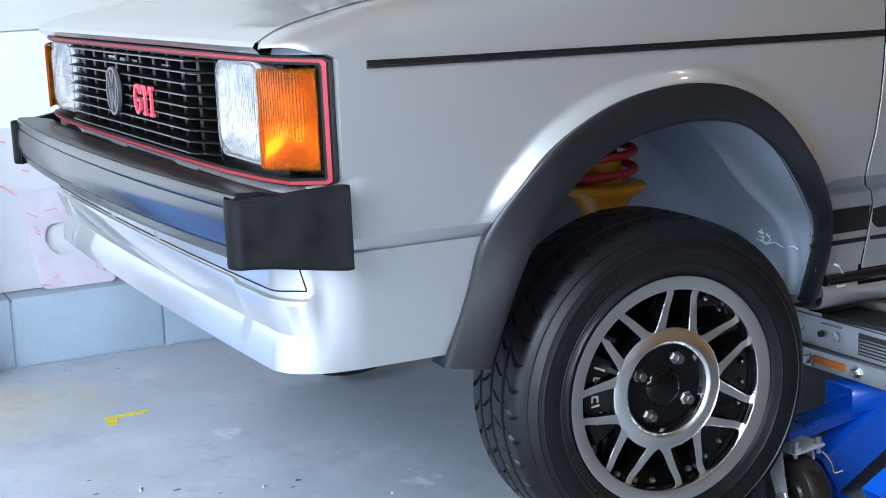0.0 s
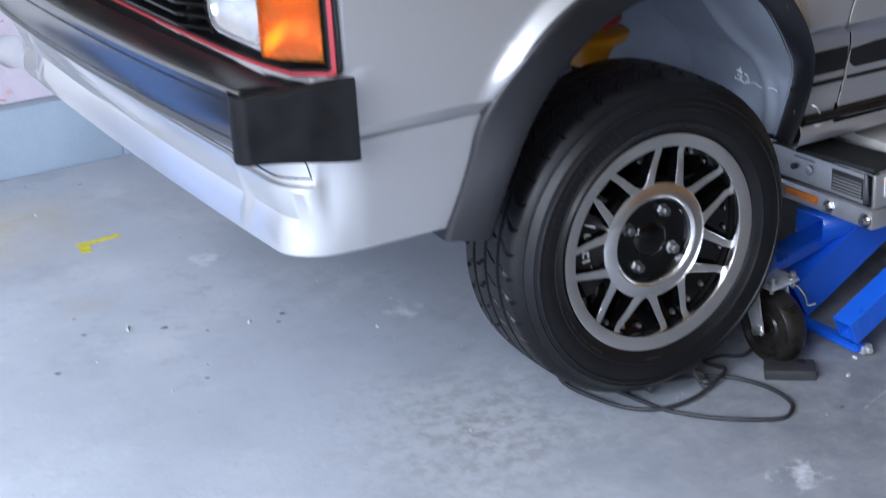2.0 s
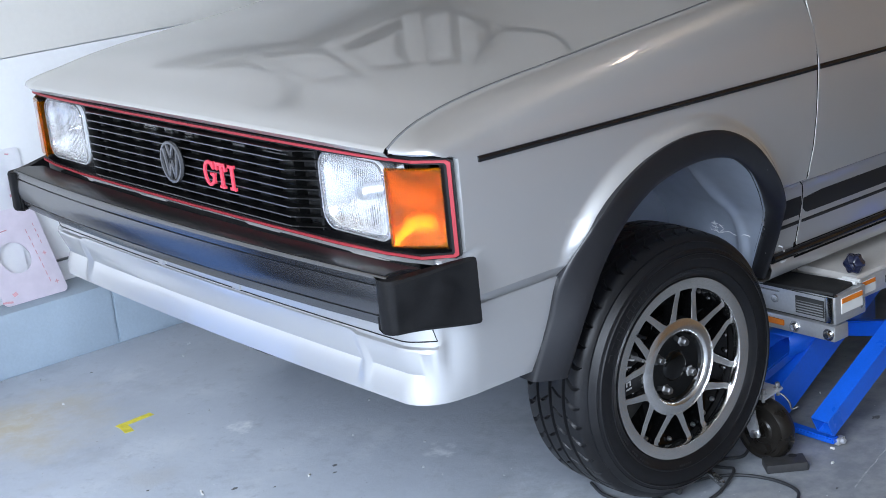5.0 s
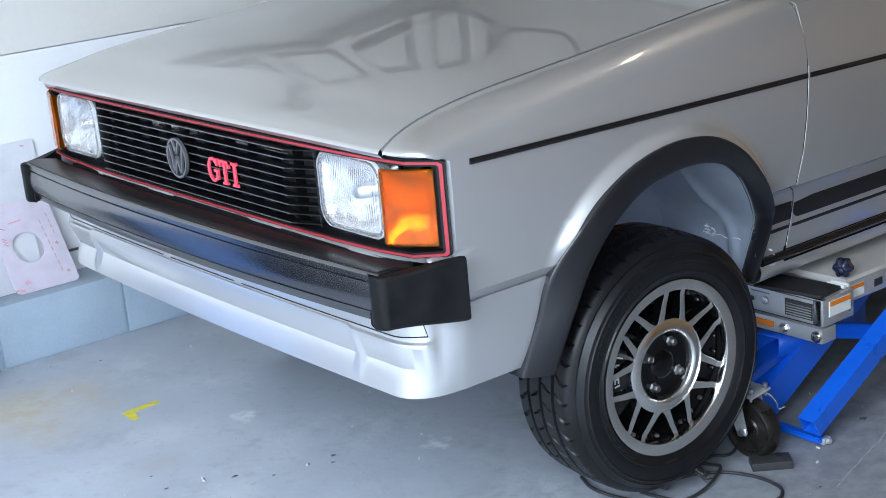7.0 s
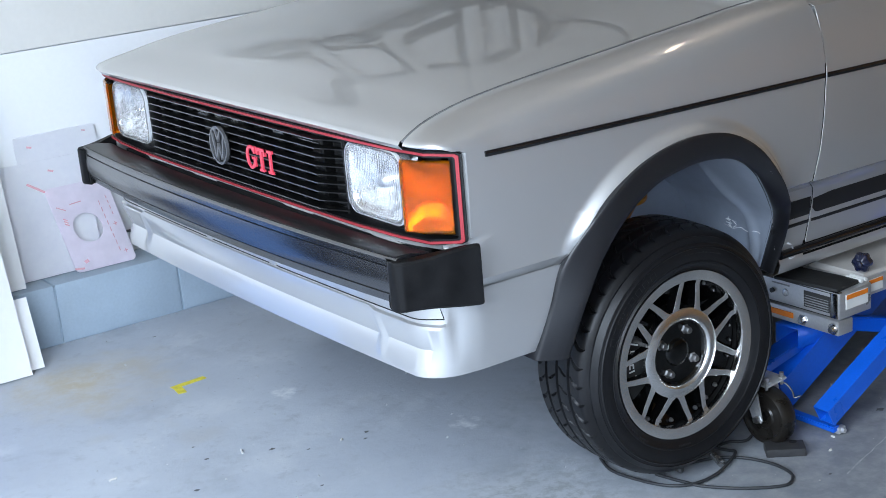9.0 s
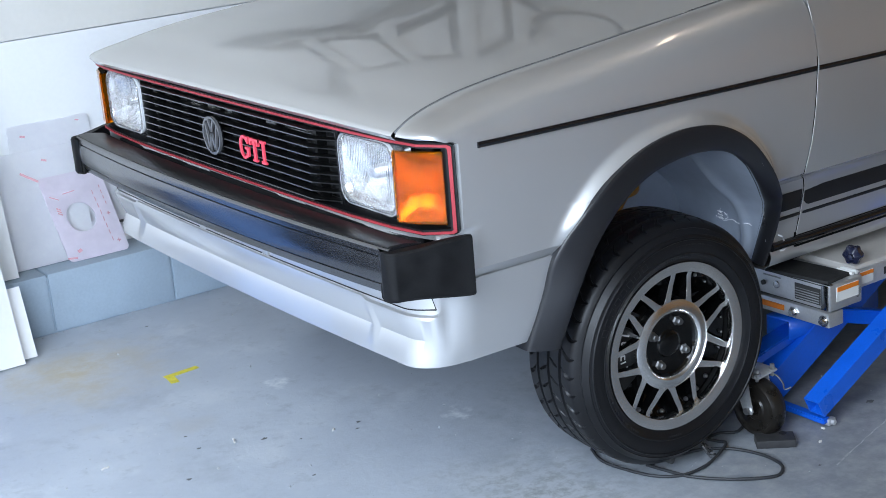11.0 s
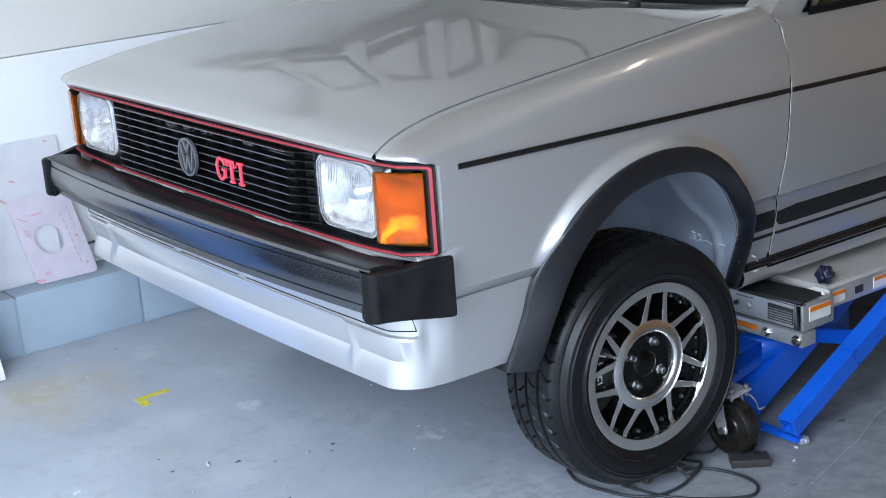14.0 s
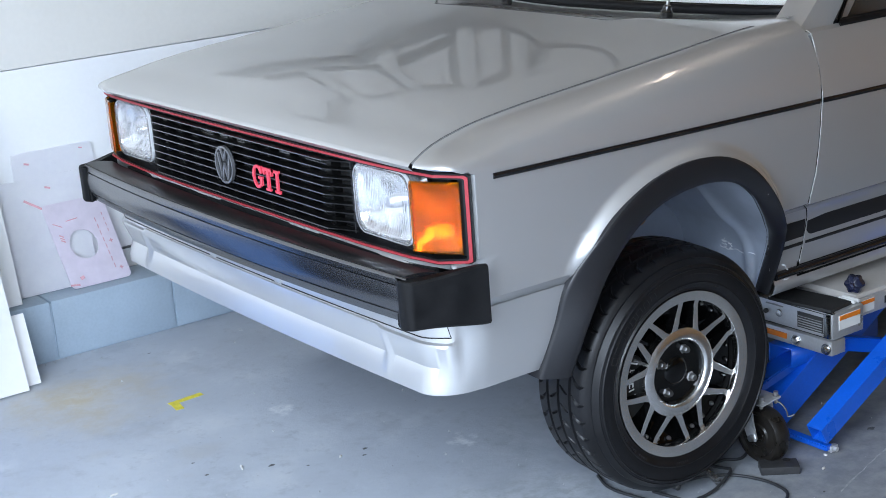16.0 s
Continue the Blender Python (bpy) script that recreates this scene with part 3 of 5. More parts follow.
part("film_edge", tube([(0.288 + 0.001 * math.sin(30 * f), -(0.652 - 0.085 * f), 0.488 + 0.003 * math.sin(11 * f)) for f in spread(0, 1, 14)], 0.0010, 6), film, car, "shiny crinkled film edge")
for a, b, bend in (((0.335, 0.462), (0.362, 0.440), 0.003), ((0.352, 0.418), (0.385, 0.432), -0.004), ((0.365, 0.436), (0.350, 0.410), 0.004)):
    rows = []
    for f in spread(0, 1, 7):
        x, z = a[0] + (b[0] - a[0]) * f, a[1] + (b[1] - a[1]) * f + bend * math.sin(math.pi * f)
        y = -(half_width(z, x) + 0.010 + 0.003 * math.sin(5 * f))
        rows.append([(x - 0.0013, y, z - 0.0013), (x + 0.0013, y, z + 0.0013), (x + 0.0013, y + 0.0008, z + 0.0013), (x - 0.0013, y + 0.0008, z - 0.0013)])
    part("film_shred", loft(rows, True, True), film, car, "loose shred of clear film")


# ---- front apron and spoiler ----
def apron_x(y):
    return -0.703 + 0.012 * (abs(y) / 0.671) ** 2


def apron(side):
    side_rows = ((0.0, 0.612), (-0.003, 0.59), (-0.007, 0.565), (-0.009, 0.552), (-0.012, 0.535), (-0.020, 0.49), (-0.028, 0.458), (-0.036, 0.434), (-0.065, 0.43))
    path = []
    r, yc, xc = 0.11, 0.781, -0.691
    for x in spread(-0.40, xc + r, 14):
        path.append((x, yc, 0, 1, 0.0))
    for k in range(1, 21):
        a = math.pi / 2 * k / 20
        path.append((xc + r - r * math.sin(a), yc - r + r * math.cos(a), -math.sin(a), math.cos(a), k / 20))
    for y in spread(yc - r, 0, 110)[1:]:
        path.append((apron_x(y), y, -1, 0, 1.0))
    rows = []
    for k, (x, y, nx, ny, f) in enumerate(path):
        raised = 1 - step(y, 0.545, 0.565) if f == 1 else 0
        front = ((0.002, 0.612), (0.003, 0.585), (0.003, 0.549 + 0.004 * raised), (0.010, 0.546 + 0.007 * raised), (0.0115, 0.540 + 0.007 * raised), (-0.008, 0.490), (0.005, 0.456), (0.006, 0.437), (-0.05, 0.436))
        row = []
        for n, ((d0, z0), (d1, z1)) in enumerate(zip(side_rows, front)):
            w = step(f, 0.38, 0.54) if n < 5 else step(f, 0.1, 0.95)
            d, z = d0 + (d1 - d0) * w, z0 + (z1 - z0) * w
            if f == 1.0:
                d += 0.008 * math.exp(-((y - 0.567) / 0.011) ** 2) * step(z, 0.450, 0.480) * (1 - step(z, 0.525, 0.54))
            px = x
            if f == 0.0:
                end = table(z, ((0.43, -0.43), (0.52, -0.405), (0.61, -0.362)))
                px = xc + r + (x - xc - r) * (end - xc - r) / (-0.40 - xc - r)
            row.append((px + nx * d, -side * (y + ny * d), z))
        rows.append(row)
    return loft(rows, False, False)


bm = apron(1)
other = apron(-1)
me_tmp = bpy.data.meshes.new("tmp")
other.to_mesh(me_tmp)
other.free()
bm.from_mesh(me_tmp)
bpy.data.meshes.remove(me_tmp)
bmesh.ops.remove_doubles(bm, verts=bm.verts[:], dist=0.0004)
bmesh.ops.recalc_face_normals(bm, faces=bm.faces[:])
part("front_spoiler", bm, silver, car, "silver front spoiler with a moulded ledge", 38)
# the valance that shows between bumper and grille, with its notched lower edge
poly = [(-0.752, 0.715), (0.752, 0.715), (0.752, 0.69)]
for a, b, z in ((0.62, 0.53, 0.676), (0.53, 0.28, 0.69), (0.28, 0.17, 0.674), (0.17, -0.17, 0.692), (-0.17, -0.28, 0.674), (-0.28, -0.53, 0.69), (-0.53, -0.62, 0.676), (-0.62, -0.74, 0.69)):
    poly += [(a - 0.008, z), (b + 0.008, z)]
part("valance", prism(poly, lambda u, v, w: (-0.684 - w + 0.045 * step(abs(u), 0.69, 0.76) + 0.95 * max(0, 0.711 - v), u, v), 0.006, 0.0015), silver, car, "notched silver valance under the grille", 40)
bm = box((-0.655, 0, 0.645), (0.02, 1.40, 0.09))
part("cross_member", bm, black_gap, car)
around = [(apron_x(y) - 0.0035, y) for y in spread(0, 0.671, 60)]
around += [(-0.581 - 0.1135 * math.cos(radians(a)), 0.671 + 0.1135 * math.sin(radians(a))) for a in spread(4, 44, 12)]
for side in (1, -1):
    part("ledge_seam", tube([(x, -side * y, 0.5565 + 0.004 * step(y, 0.69, 0.75)) for x, y in around], 0.0012, 6), black_gap, car, "dark seam above the spoiler", 60)
    rise = [(-0.581 - 0.1135 * math.cos(radians(44 - 7 * f)), -side * (0.671 + 0.1135 * math.sin(radians(44 - 7 * f))), 0.5605 + 0.048 * f) for f in spread(0, 1, 6)]
    part("ledge_seam", tube(rise, 0.0008, 6), black_gap, car, "dark seam at the spoiler's corner", 60)
for y in (-0.155, 0.155):
    part("tow_bracket", box((apron_x(y) - 0.002, y, 0.585), (0.010, 0.03, 0.056), 0.002), silver, car)


# ---- bumper ----
def bumper():
    """One satin bar: a broad front face between two fine grooves, a rounded top and a turned-in lower lip."""
    prof = [(0.078, 0.699), (0.040, 0.7065), (0.009, 0.708)]
    prof += [(0.009 - 0.009 * math.sin(radians(a)), 0.699 + 0.009 * math.cos(radians(a))) for a in (15, 30, 45, 60, 75, 90)]
    prof += [(-0.0005, 0.6915), (0.0022, 0.6900), (0.0022, 0.6885), (-0.0008, 0.6870), (-0.0030, 0.672), (-0.0036, 0.660), (-0.0030, 0.648), (-0.0010, 0.6375), (0.0020, 0.6360), (0.0020, 0.6345), (0.0000, 0.6330), (0.0040, 0.622), (0.010, 0.613), (0.020, 0.6095), (0.078, 0.612)]
    rows = []
    for y in spread(-0.757, 0.757, 64):
        x = -0.793 + 0.030 * (abs(y) / 0.755) ** 2.2
        rows.append([(x + d, y, z) for d, z in prof])
    return loft(rows, True, True)


bumper_bar = part("bumper", bumper(), bumper_plastic, car, "satin black bumper bar with fine grooves", 28)


def bumper_top():
    rows = []
    for y in spread(-0.752, 0.752, 48):
        x = -0.793 + 0.030 * (abs(y) / 0.755) ** 2.2
        rows.append([(x + d, y, z) for d, z in ((0.079, 0.7008), (0.040, 0.7086), (0.009, 0.7100), (0.0035, 0.7080), (0.012, 0.703), (0.079, 0.697))])
    return loft(rows, True, True)


part("top_strip", bumper_top(), top_rubber, bumper_bar, "matt black rubber top strip", 40)


def end_cap(side):
    """A rubber block round the bar's end with a side flap that rises to its rear and has rounded corners."""
    plan = smooth_path([(-0.7680, 0.7350, 0), (-0.7745, 0.7480, 0), (-0.7745, 0.7660, 0), (-0.7660, 0.7790, 0), (-0.7480, 0.7850, 0), (-0.6900, 0.8030, 0), (-0.6480, 0.8165, 0), (-0.6260, 0.8245, 0), (-0.6195, 0.8265, 0)], 4)
    rows = []
    for k, p in enumerate(plan):
        x, y = p.x, p.y
        f = step(x, -0.755, -0.612) if k > 12 else 0.0
        zt, zb = 0.703 + 0.013 * f, 0.6075 - 0.011 * f
        round_off = 0.0
        if x > -0.632 and k > 12:
            round_off = 0.006 * (1 - math.sqrt(max(0.0, 1 - ((x + 0.632) / 0.0186) ** 2)))
        zt, zb = zt - round_off, zb + round_off
        n = Vector((1, 0, 0)) if k < 5 else Vector((0.35, -0.94, 0)) if x < -0.74 else Vector((0.25, -0.97, 0))
        t = 0.030 - 0.020 * f
        a, b = Vector((x, y, 0)), Vector((x, y, 0)) + n * t
        c = Vector((x, y, 0)) + n * 0.004
        rows.append([(q.x, -side * q.y, z) for q, z in ((c, zt), (a, zt - 0.005), (a, zb + 0.005), (c, zb), (b, zb), (b, zt))])
    return loft(rows, True, True)


for side in (1, -1):
    part("end_cap", end_cap(side), cap_plastic, bumper_bar, "dull black rubber bumper end cap", 30)

# ---- grille, lamps ----
grille = part("grille", prism([(-0.735, 0.710), (0.735, 0.710), (0.735, 0.884), (-0.735, 0.884)], lambda u, v, w: (-0.628 - w, u, v), 0.006), black_gap, car, "black slatted grille with a red surround")


def surround_path(inset):
    """The closed line of the red trim, front face and chamfered corners; inset: how far inside the opening."""
    zt, zb = 0.889 - inset, 0.7055 + inset
    half = [(-0.697, 0.0), (-0.696, 0.30), (-0.692, 0.52), (-0.686, 0.66), (-0.675, 0.745), (-0.6350 - 0.5 * inset, 0.7930 - 0.6 * inset), (-0.6290 - inset, 0.8000 - 1.1 * inset)]
    cut = lambda y: 0.006 if y == 0.8000 - 1.1 * inset else 0.002 if y > 0.775 else 0.0
    top = [(x, -y, zt - cut(y)) for x, y in half]
    low = [(x, -y, zb + cut(y) + 0.004 * step(y, 0.55, 0.76)) for x, y in half[::-1]]
    far_low = [(x, 1.024 * y, zb + cut(y) + 0.004 * step(y, 0.55, 0.76)) for x, y in half[1:]]
    far_top = [(x, 1.024 * y, zt - cut(y)) for x, y in half[1:][::-1]]
    return top + low + far_low + far_top


def trim_loop(inset, width, depth, out=0.0):
    a, b = surround_path(inset), surround_path(inset + width)
    rows = []
    for p, q in zip(a, b):
        p, q = Vector(p), Vector(q)
        n = Vector((-1, 0, 0)) if abs(p.y) < 0.72 else Vector((-0.75, 0.66 * (1 if p.y > 0 else -1), 0))
        rows.append([p + n * out, q + n * out, q + n * (out - depth), p + n * (out - depth)])
    return loft(rows, True, False, None, True)


part("frame", trim_loop(0.0005, 0.0105, 0.045, -0.002), black_plastic, grille, "black plastic grille frame", 30)
part("red_trim", trim_loop(0.0028, 0.0046, 0.004, 0.0015), red_trim, grille, "red trim line round the grille", 30)
for k in range(9):
    z = 0.7275 + 0.0180 * k
    outline = [(-0.404, 0.020), (-0.455, -0.002), (-0.470, 0.013), (-0.468, 0.0155), (-0.404, 0.042), (0.404, 0.042), (0.468, 0.0155), (0.470, 0.013), (0.455, -0.002), (0.404, 0.020)]
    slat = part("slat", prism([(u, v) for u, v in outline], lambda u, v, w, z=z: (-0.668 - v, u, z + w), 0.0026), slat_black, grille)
    # strips paint the edge highlight, dimmer where the slats slant back
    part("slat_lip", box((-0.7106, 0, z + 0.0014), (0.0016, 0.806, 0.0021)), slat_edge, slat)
    for side in (1, -1):
        turn = Matrix.Rotation(side * math.atan2(0.028, 0.056), 4, "Z")
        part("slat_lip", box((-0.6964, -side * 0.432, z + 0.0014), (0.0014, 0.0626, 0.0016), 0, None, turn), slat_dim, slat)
for y in spread(-0.385, 0.385, 9):
    part("upright", box((-0.672, y, 0.7985), (0.024, 0.018, 0.160), 0.002), slat_black, grille)
for side in (1, -1):
    part("grille_cheek", box((-0.660, -side * 0.456, 0.7985), (0.020, 0.003, 0.160), 0.001), black_plastic, grille)
    part("end_rail", box((-0.676, -side * 0.4575, 0.7985), (0.0035, 0.0025, 0.156), 0.0006), slat_dim, grille)
bm = box((-0.632, 0.0, 0.797), (0.01, 0.9, 0.165))
part("radiator", bm, radiator_dark, grille, "grey radiator core behind the slats")
for y, z, w in ((0.155, 0.8515, 0.050), (0.075, 0.8500, 0.034), (-0.010, 0.8490, 0.034), (-0.205, 0.8480, 0.040), (-0.335, 0.8460, 0.080)):
    part("bright_tab", box((-0.6835, y, z + 0.0065), (0.003, w, 0.009)), steel if y > -0.1 else radiator_tab, grille, "bright tab of the radiator mount")

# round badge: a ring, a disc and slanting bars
badge = part("badge", lathe(((0.0, 0.0), (0.040, 0.0), (0.042, 0.002), (0.042, 0.008), (0.0, 0.008)), (0, 0, 0), 48), black_plastic, grille, "round dark badge", 30)
badge.matrix_basis = Matrix.Translation((-0.712, 0.010, 0.806)) @ Matrix.Rotation(radians(-90), 4, "Z") @ Matrix.Diagonal((0.92, 1, 0.95, 1))
part("badge_ring", lathe(((0.0405, 0.006), (0.046, 0.006), (0.046, 0.013), (0.0405, 0.013)), (0, 0, 0), 48, None, True), slat_edge, badge)
for a, b in (((-0.030, 0.027), (-0.014, -0.038)), ((-0.014, -0.038), (0.0, 0.004)), ((0.0, 0.004), (0.014, -0.038)), ((0.014, -0.038), (0.030, 0.027)), ((-0.014, 0.038), (0.0, 0.010)), ((0.0, 0.010), (0.014, 0.038))):
    mid, d = ((a[0] + b[0]) / 2, (a[1] + b[1]) / 2), (b[0] - a[0], b[1] - a[1])
    ang = math.atan2(d[1], d[0])
    part("badge_bar", box((mid[0], -0.0105, mid[1]), (math.hypot(*d), 0.004, 0.0065), 0, None, Matrix.Rotation(-ang, 4, "Y")), slat_edge, badge)


# red letters beside it
def letter(bars, y, name):
    bm = bmesh.new()
    for k, (u0, v0, u1, v1) in enumerate(bars):
        box((-0.717, -0.1159 + 0.93 * (y + 0.098) - 0.88 * (u0 + u1) / 2, 0.774 + 1.06 * (v0 + v1) / 2), (0.004 + 0.0005 * k, 0.88 * abs(u1 - u0), 1.06 * abs(v1 - v0)), 0, bm)
    return part(name, bm, red_letter, grille, "red raised letter")


bm = bmesh.new()
ring = []
for k in range(25):
    a = radians(40 + 290 * k / 24)
    ring.append([(r_u * math.cos(a), r_v * math.sin(a)) for r_u, r_v in ((0.0215, 0.0265), (0.0135, 0.0200))])
rows = []
for outer_p, inner_p in ring:
    rows.append([(x, -0.1335 - u, 0.7995 + v) for x in (-0.719, -0.715) for u, v in ((outer_p, inner_p) if x < -0.716 else (inner_p, outer_p))])
loft(rows, True, True, bm)
box((-0.717, -0.1335 - 0.0165, 0.7905), (0.0046, 0.008, 0.020), 0, bm)
box((-0.717, -0.1335 - 0.0135, 0.7985), (0.0052, 0.017, 0.0058), 0, bm)
box((-0.717, -0.1335 - 0.0175, 0.8170), (0.0058, 0.0065, 0.016), 0, bm)
part("raised_letter", bm, red_letter, grille, "red raised letter")
letter([(0.0155, 0, 0.0265, 0.048), (0, 0.0415, 0.042, 0.048), (0.010, 0, 0.032, 0.005), (0, 0.033, 0.006, 0.048), (0.036, 0.033, 0.042, 0.048)], -0.148, "raised_letter")
letter([(0.007, 0, 0.017, 0.048), (0, 0, 0.024, 0.006), (0, 0.042, 0.024, 0.048)], -0.199, "raised_letter")


def headlight(side):
    yc, zc, w, h = -side * 0.5805, 0.8055, 0.206, 0.146
    lamp = part("headlight", prism(rounded(yc, zc, w + 0.012, h + 0.010, 0.03), lambda u, v, x: (-0.6325 + x, u, v), 0.005), gloss_black, grille, "rectangular headlight with ribbed clear glass")
    rows = []
    for f, d in ((1.0, 0.0), (0.90, 0.012), (0.66, 0.026), (0.3, 0.036), (0.05, 0.04)):
        rows.append([(-0.676 + d, yc + (u - yc) * f, zc + (v - zc) * f) for u, v in rounded(yc, zc, w - 0.010, h - 0.010, 0.034)])
    part("reflector", loft(rows, True, False), reflector, lamp, "bright reflector bowl", 60)
    rows = []
    for f, d in ((1.0, -0.012), (1.0, 0.004), (0.992, 0.0065), (0.978, 0.0075), (0.955, 0.0070), (0.945, 0.0085), (0.7, 0.0125), (0.35, 0.0155), (0.02, 0.0165)):
        rows.append([(-0.680 - d, yc + (u - yc) * f, zc + (v - zc) * f) for u, v in rounded(yc, zc, w, h, 0.034, 8)])
    part("lens", loft(rows, True, True), head_glass, lamp, "clear ribbed headlight glass", 40)
    rows = [[(x, yc + (u - yc) * f, zc + (v - zc) * f) for u, v in rounded(yc, zc, w, h, 0.034, 8)] for x, f in ((-0.680, 1.004), (-0.6855, 1.004), (-0.6870, 0.985), (-0.6845, 0.972), (-0.680, 0.972))]
    part("lens_rim", loft(rows, True, False, None, True), lens_edge, lamp, "bright glass edge of the headlight", 40)
    rows = [[(x, yc + (u - yc) * f, zc + (v - zc) * f) for u, v in rounded(yc, zc, w, h, 0.034, 8)] for x, f in ((-0.6815, 0.998), (-0.678, 1.006), (-0.652, 1.006), (-0.645, 0.99))]
    part("bucket", loft(rows, True, False), reflector, lamp, "bright metal side of the headlight", 40)
    wide, hole = rounded(yc, 0.798, 0.25, 0.176, 0.006), rounded(yc, zc, w + 0.003, h + 0.003, 0.035)
    rows = [[(x, u, v) for u, v in line] for x, line in ((-0.650, wide), (-0.660, wide), (-0.6605, hole), (-0.650, hole))]
    part("surround", loft(rows, True, False, None, True), gloss_black, lamp, "", 30)
    c = Vector((-0.637, yc, zc))
    axis = Matrix.Rotation(radians(-90), 4, "Z")
    part("bulb_shield", lathe(((0.0, 0.024), (0.009, 0.023), (0.013, 0.019), (0.014, 0.0), (0.020, -0.002)), c, 28, None, False, axis), steel, lamp, "plated bulb shield")
    return lamp


def indicator(side):
    root = 0.6960 if side > 0 else 0.6770
    plan = ((-0.6980, root), (-0.6790, 0.741), (-0.6515, 0.7790), (-0.6460, 0.7860))
    inner = ((-0.654, 0.699), (-0.650, 0.731), (-0.634, 0.760), (-0.632, 0.766))
    rows = []
    for (x, y), (xi, yi) in zip(plan, inner):
        rows.append([(x + 0.003, -side * (y - 0.002), 0.731), (x, -side * y, 0.735), (x, -side * y, 0.868), (x + 0.003, -side * (y - 0.002), 0.872), (x + 0.004, -side * (y - 0.004), 0.868), (x + 0.004, -side * (y - 0.004), 0.735)])
    lamp = part("indicator", loft(rows, True, True), amber_glass, grille, "wraparound amber indicator lens", 30)
    rows = []
    for f in spread(0, 1, 16):
        k = min(2, int(f * 3))
        g = f * 3 - k
        front = Vector((plan[k][0] + (plan[k + 1][0] - plan[k][0]) * g, plan[k][1] + (plan[k + 1][1] - plan[k][1]) * g))
        rear = Vector((inner[k][0] + (inner[k + 1][0] - inner[k][0]) * g, inner[k][1] + (inner[k + 1][1] - inner[k][1]) * g))
        row = []
        for v in spread(-1, 1, 14):
            deep = (1 - v ** 2) ** 0.8 * (1 - (2 * f - 1) ** 2) ** 0.8
            p = front.lerp(rear, 0.14 + 0.80 * deep)
            row.append((p.x, -side * p.y, 0.8015 + 0.067 * v))
        rows.append(row)
    part("backing", loft(rows, False, False), lamp_back, lamp, "bright dished lamp reflector", 60)
    rows = [[(x + d, -side * (y - d), z) for d, z in ((0.0, 0.727), (0.0, 0.876), (0.008, 0.876), (0.008, 0.727))] for x, y in ((-0.6420, 0.7780), (-0.6260, 0.7930))]
    part("end_strip", loft(rows, True, True), dark_part, lamp)
    part("inner_flank", box((-0.6830, -side * (root + 0.0008), 0.8015), (0.0260, 0.0028, 0.131), 0.001), amber_glass, lamp, "amber side wall of the indicator")
    return lamp


for side in (1, -1):
    rows = [[(x, -side * y, 0.8895), (x + 0.004, -side * y, 0.900 + d), (x + 0.010, -side * y, 0.900 + d), (x + 0.010, -side * y, 0.8895)] for x, y, d in ((-0.672, 0.690, 0.0), (-0.664, 0.735, 0.0), (-0.650, 0.757, -0.003), (-0.622, 0.790, -0.007))]
    part("nose_panel", loft(rows, True, True), silver_inner_dim, grille, "silver inner panel above the lamps", 30)
    headlight(side)
    indicator(side).location.y = 0.018 if side < 0 else 0.0

# ---- flank trim, doors, sill ----


def flank_strip(name, z0, z1, x0, x1, proud, mat, side, label="", slope=0.0, bevel=True):
    rows = []
    for x in spread(x0, x1, max(2, int((x1 - x0) / 0.06))):
        dz = slope * (x + 0.6)
        y = half_width((z0 + z1) / 2, x) + (swell(x, (z0 + z1) / 2) * (1 - 0.7 * step((z0 + z1) / 2, 0.82, 0.88)) if x < 0.33 else 0)
        t = proud * (1 if x0 < x < x1 else 0.6)
        lean = half_width(z1, x) - half_width(z0, x)
        rows.append([(x, -side * (y - 0.006), z0 + dz), (x, -side * (y - lean / 2 + t * 0.7), z0 + dz), (x, -side * (y - lean / 4 + t), z0 + dz + (z1 - z0) * 0.3), (x, -side * (y + lean / 4 + t), z0 + dz + (z1 - z0) * 0.7), (x, -side * (y + lean / 2 + t * 0.7), z1 + dz), (x, -side * (y - 0.006), z1 + dz)])
    return part(name, loft(rows, True, True), mat, car, label, 30)


for side in (1, -1):
    flank_strip("waist_trim", 0.868, 0.879, -0.575, 0.342, 0.006, gloss_black, side, "thin black waistline trim", -0.012)
    flank_strip("waist_trim", 0.868, 0.879, 0.351, 1.48, 0.006, gloss_black, side, "thin black waistline trim", -0.012)
    for x0, x1 in ((0.290, 0.409), (0.417, 1.48)):
        flank_strip("side_stripe", 0.515, 0.558, x0, x1, 0.003, stripe_black, side, "wide black side stripe")
        flank_strip("side_stripe", 0.494, 0.502, x0, x1, 0.003, stripe_black, side, "thin black side stripe")
    rail = [(x, -side * (half_width(0.432, x) + 0.004), 0.4315) for x in spread(0.322, 1.48, 20)]
    part("sill_trim", tube(rail, 0.0105, 12), gloss_black, car, "rounded black sill moulding", 60)


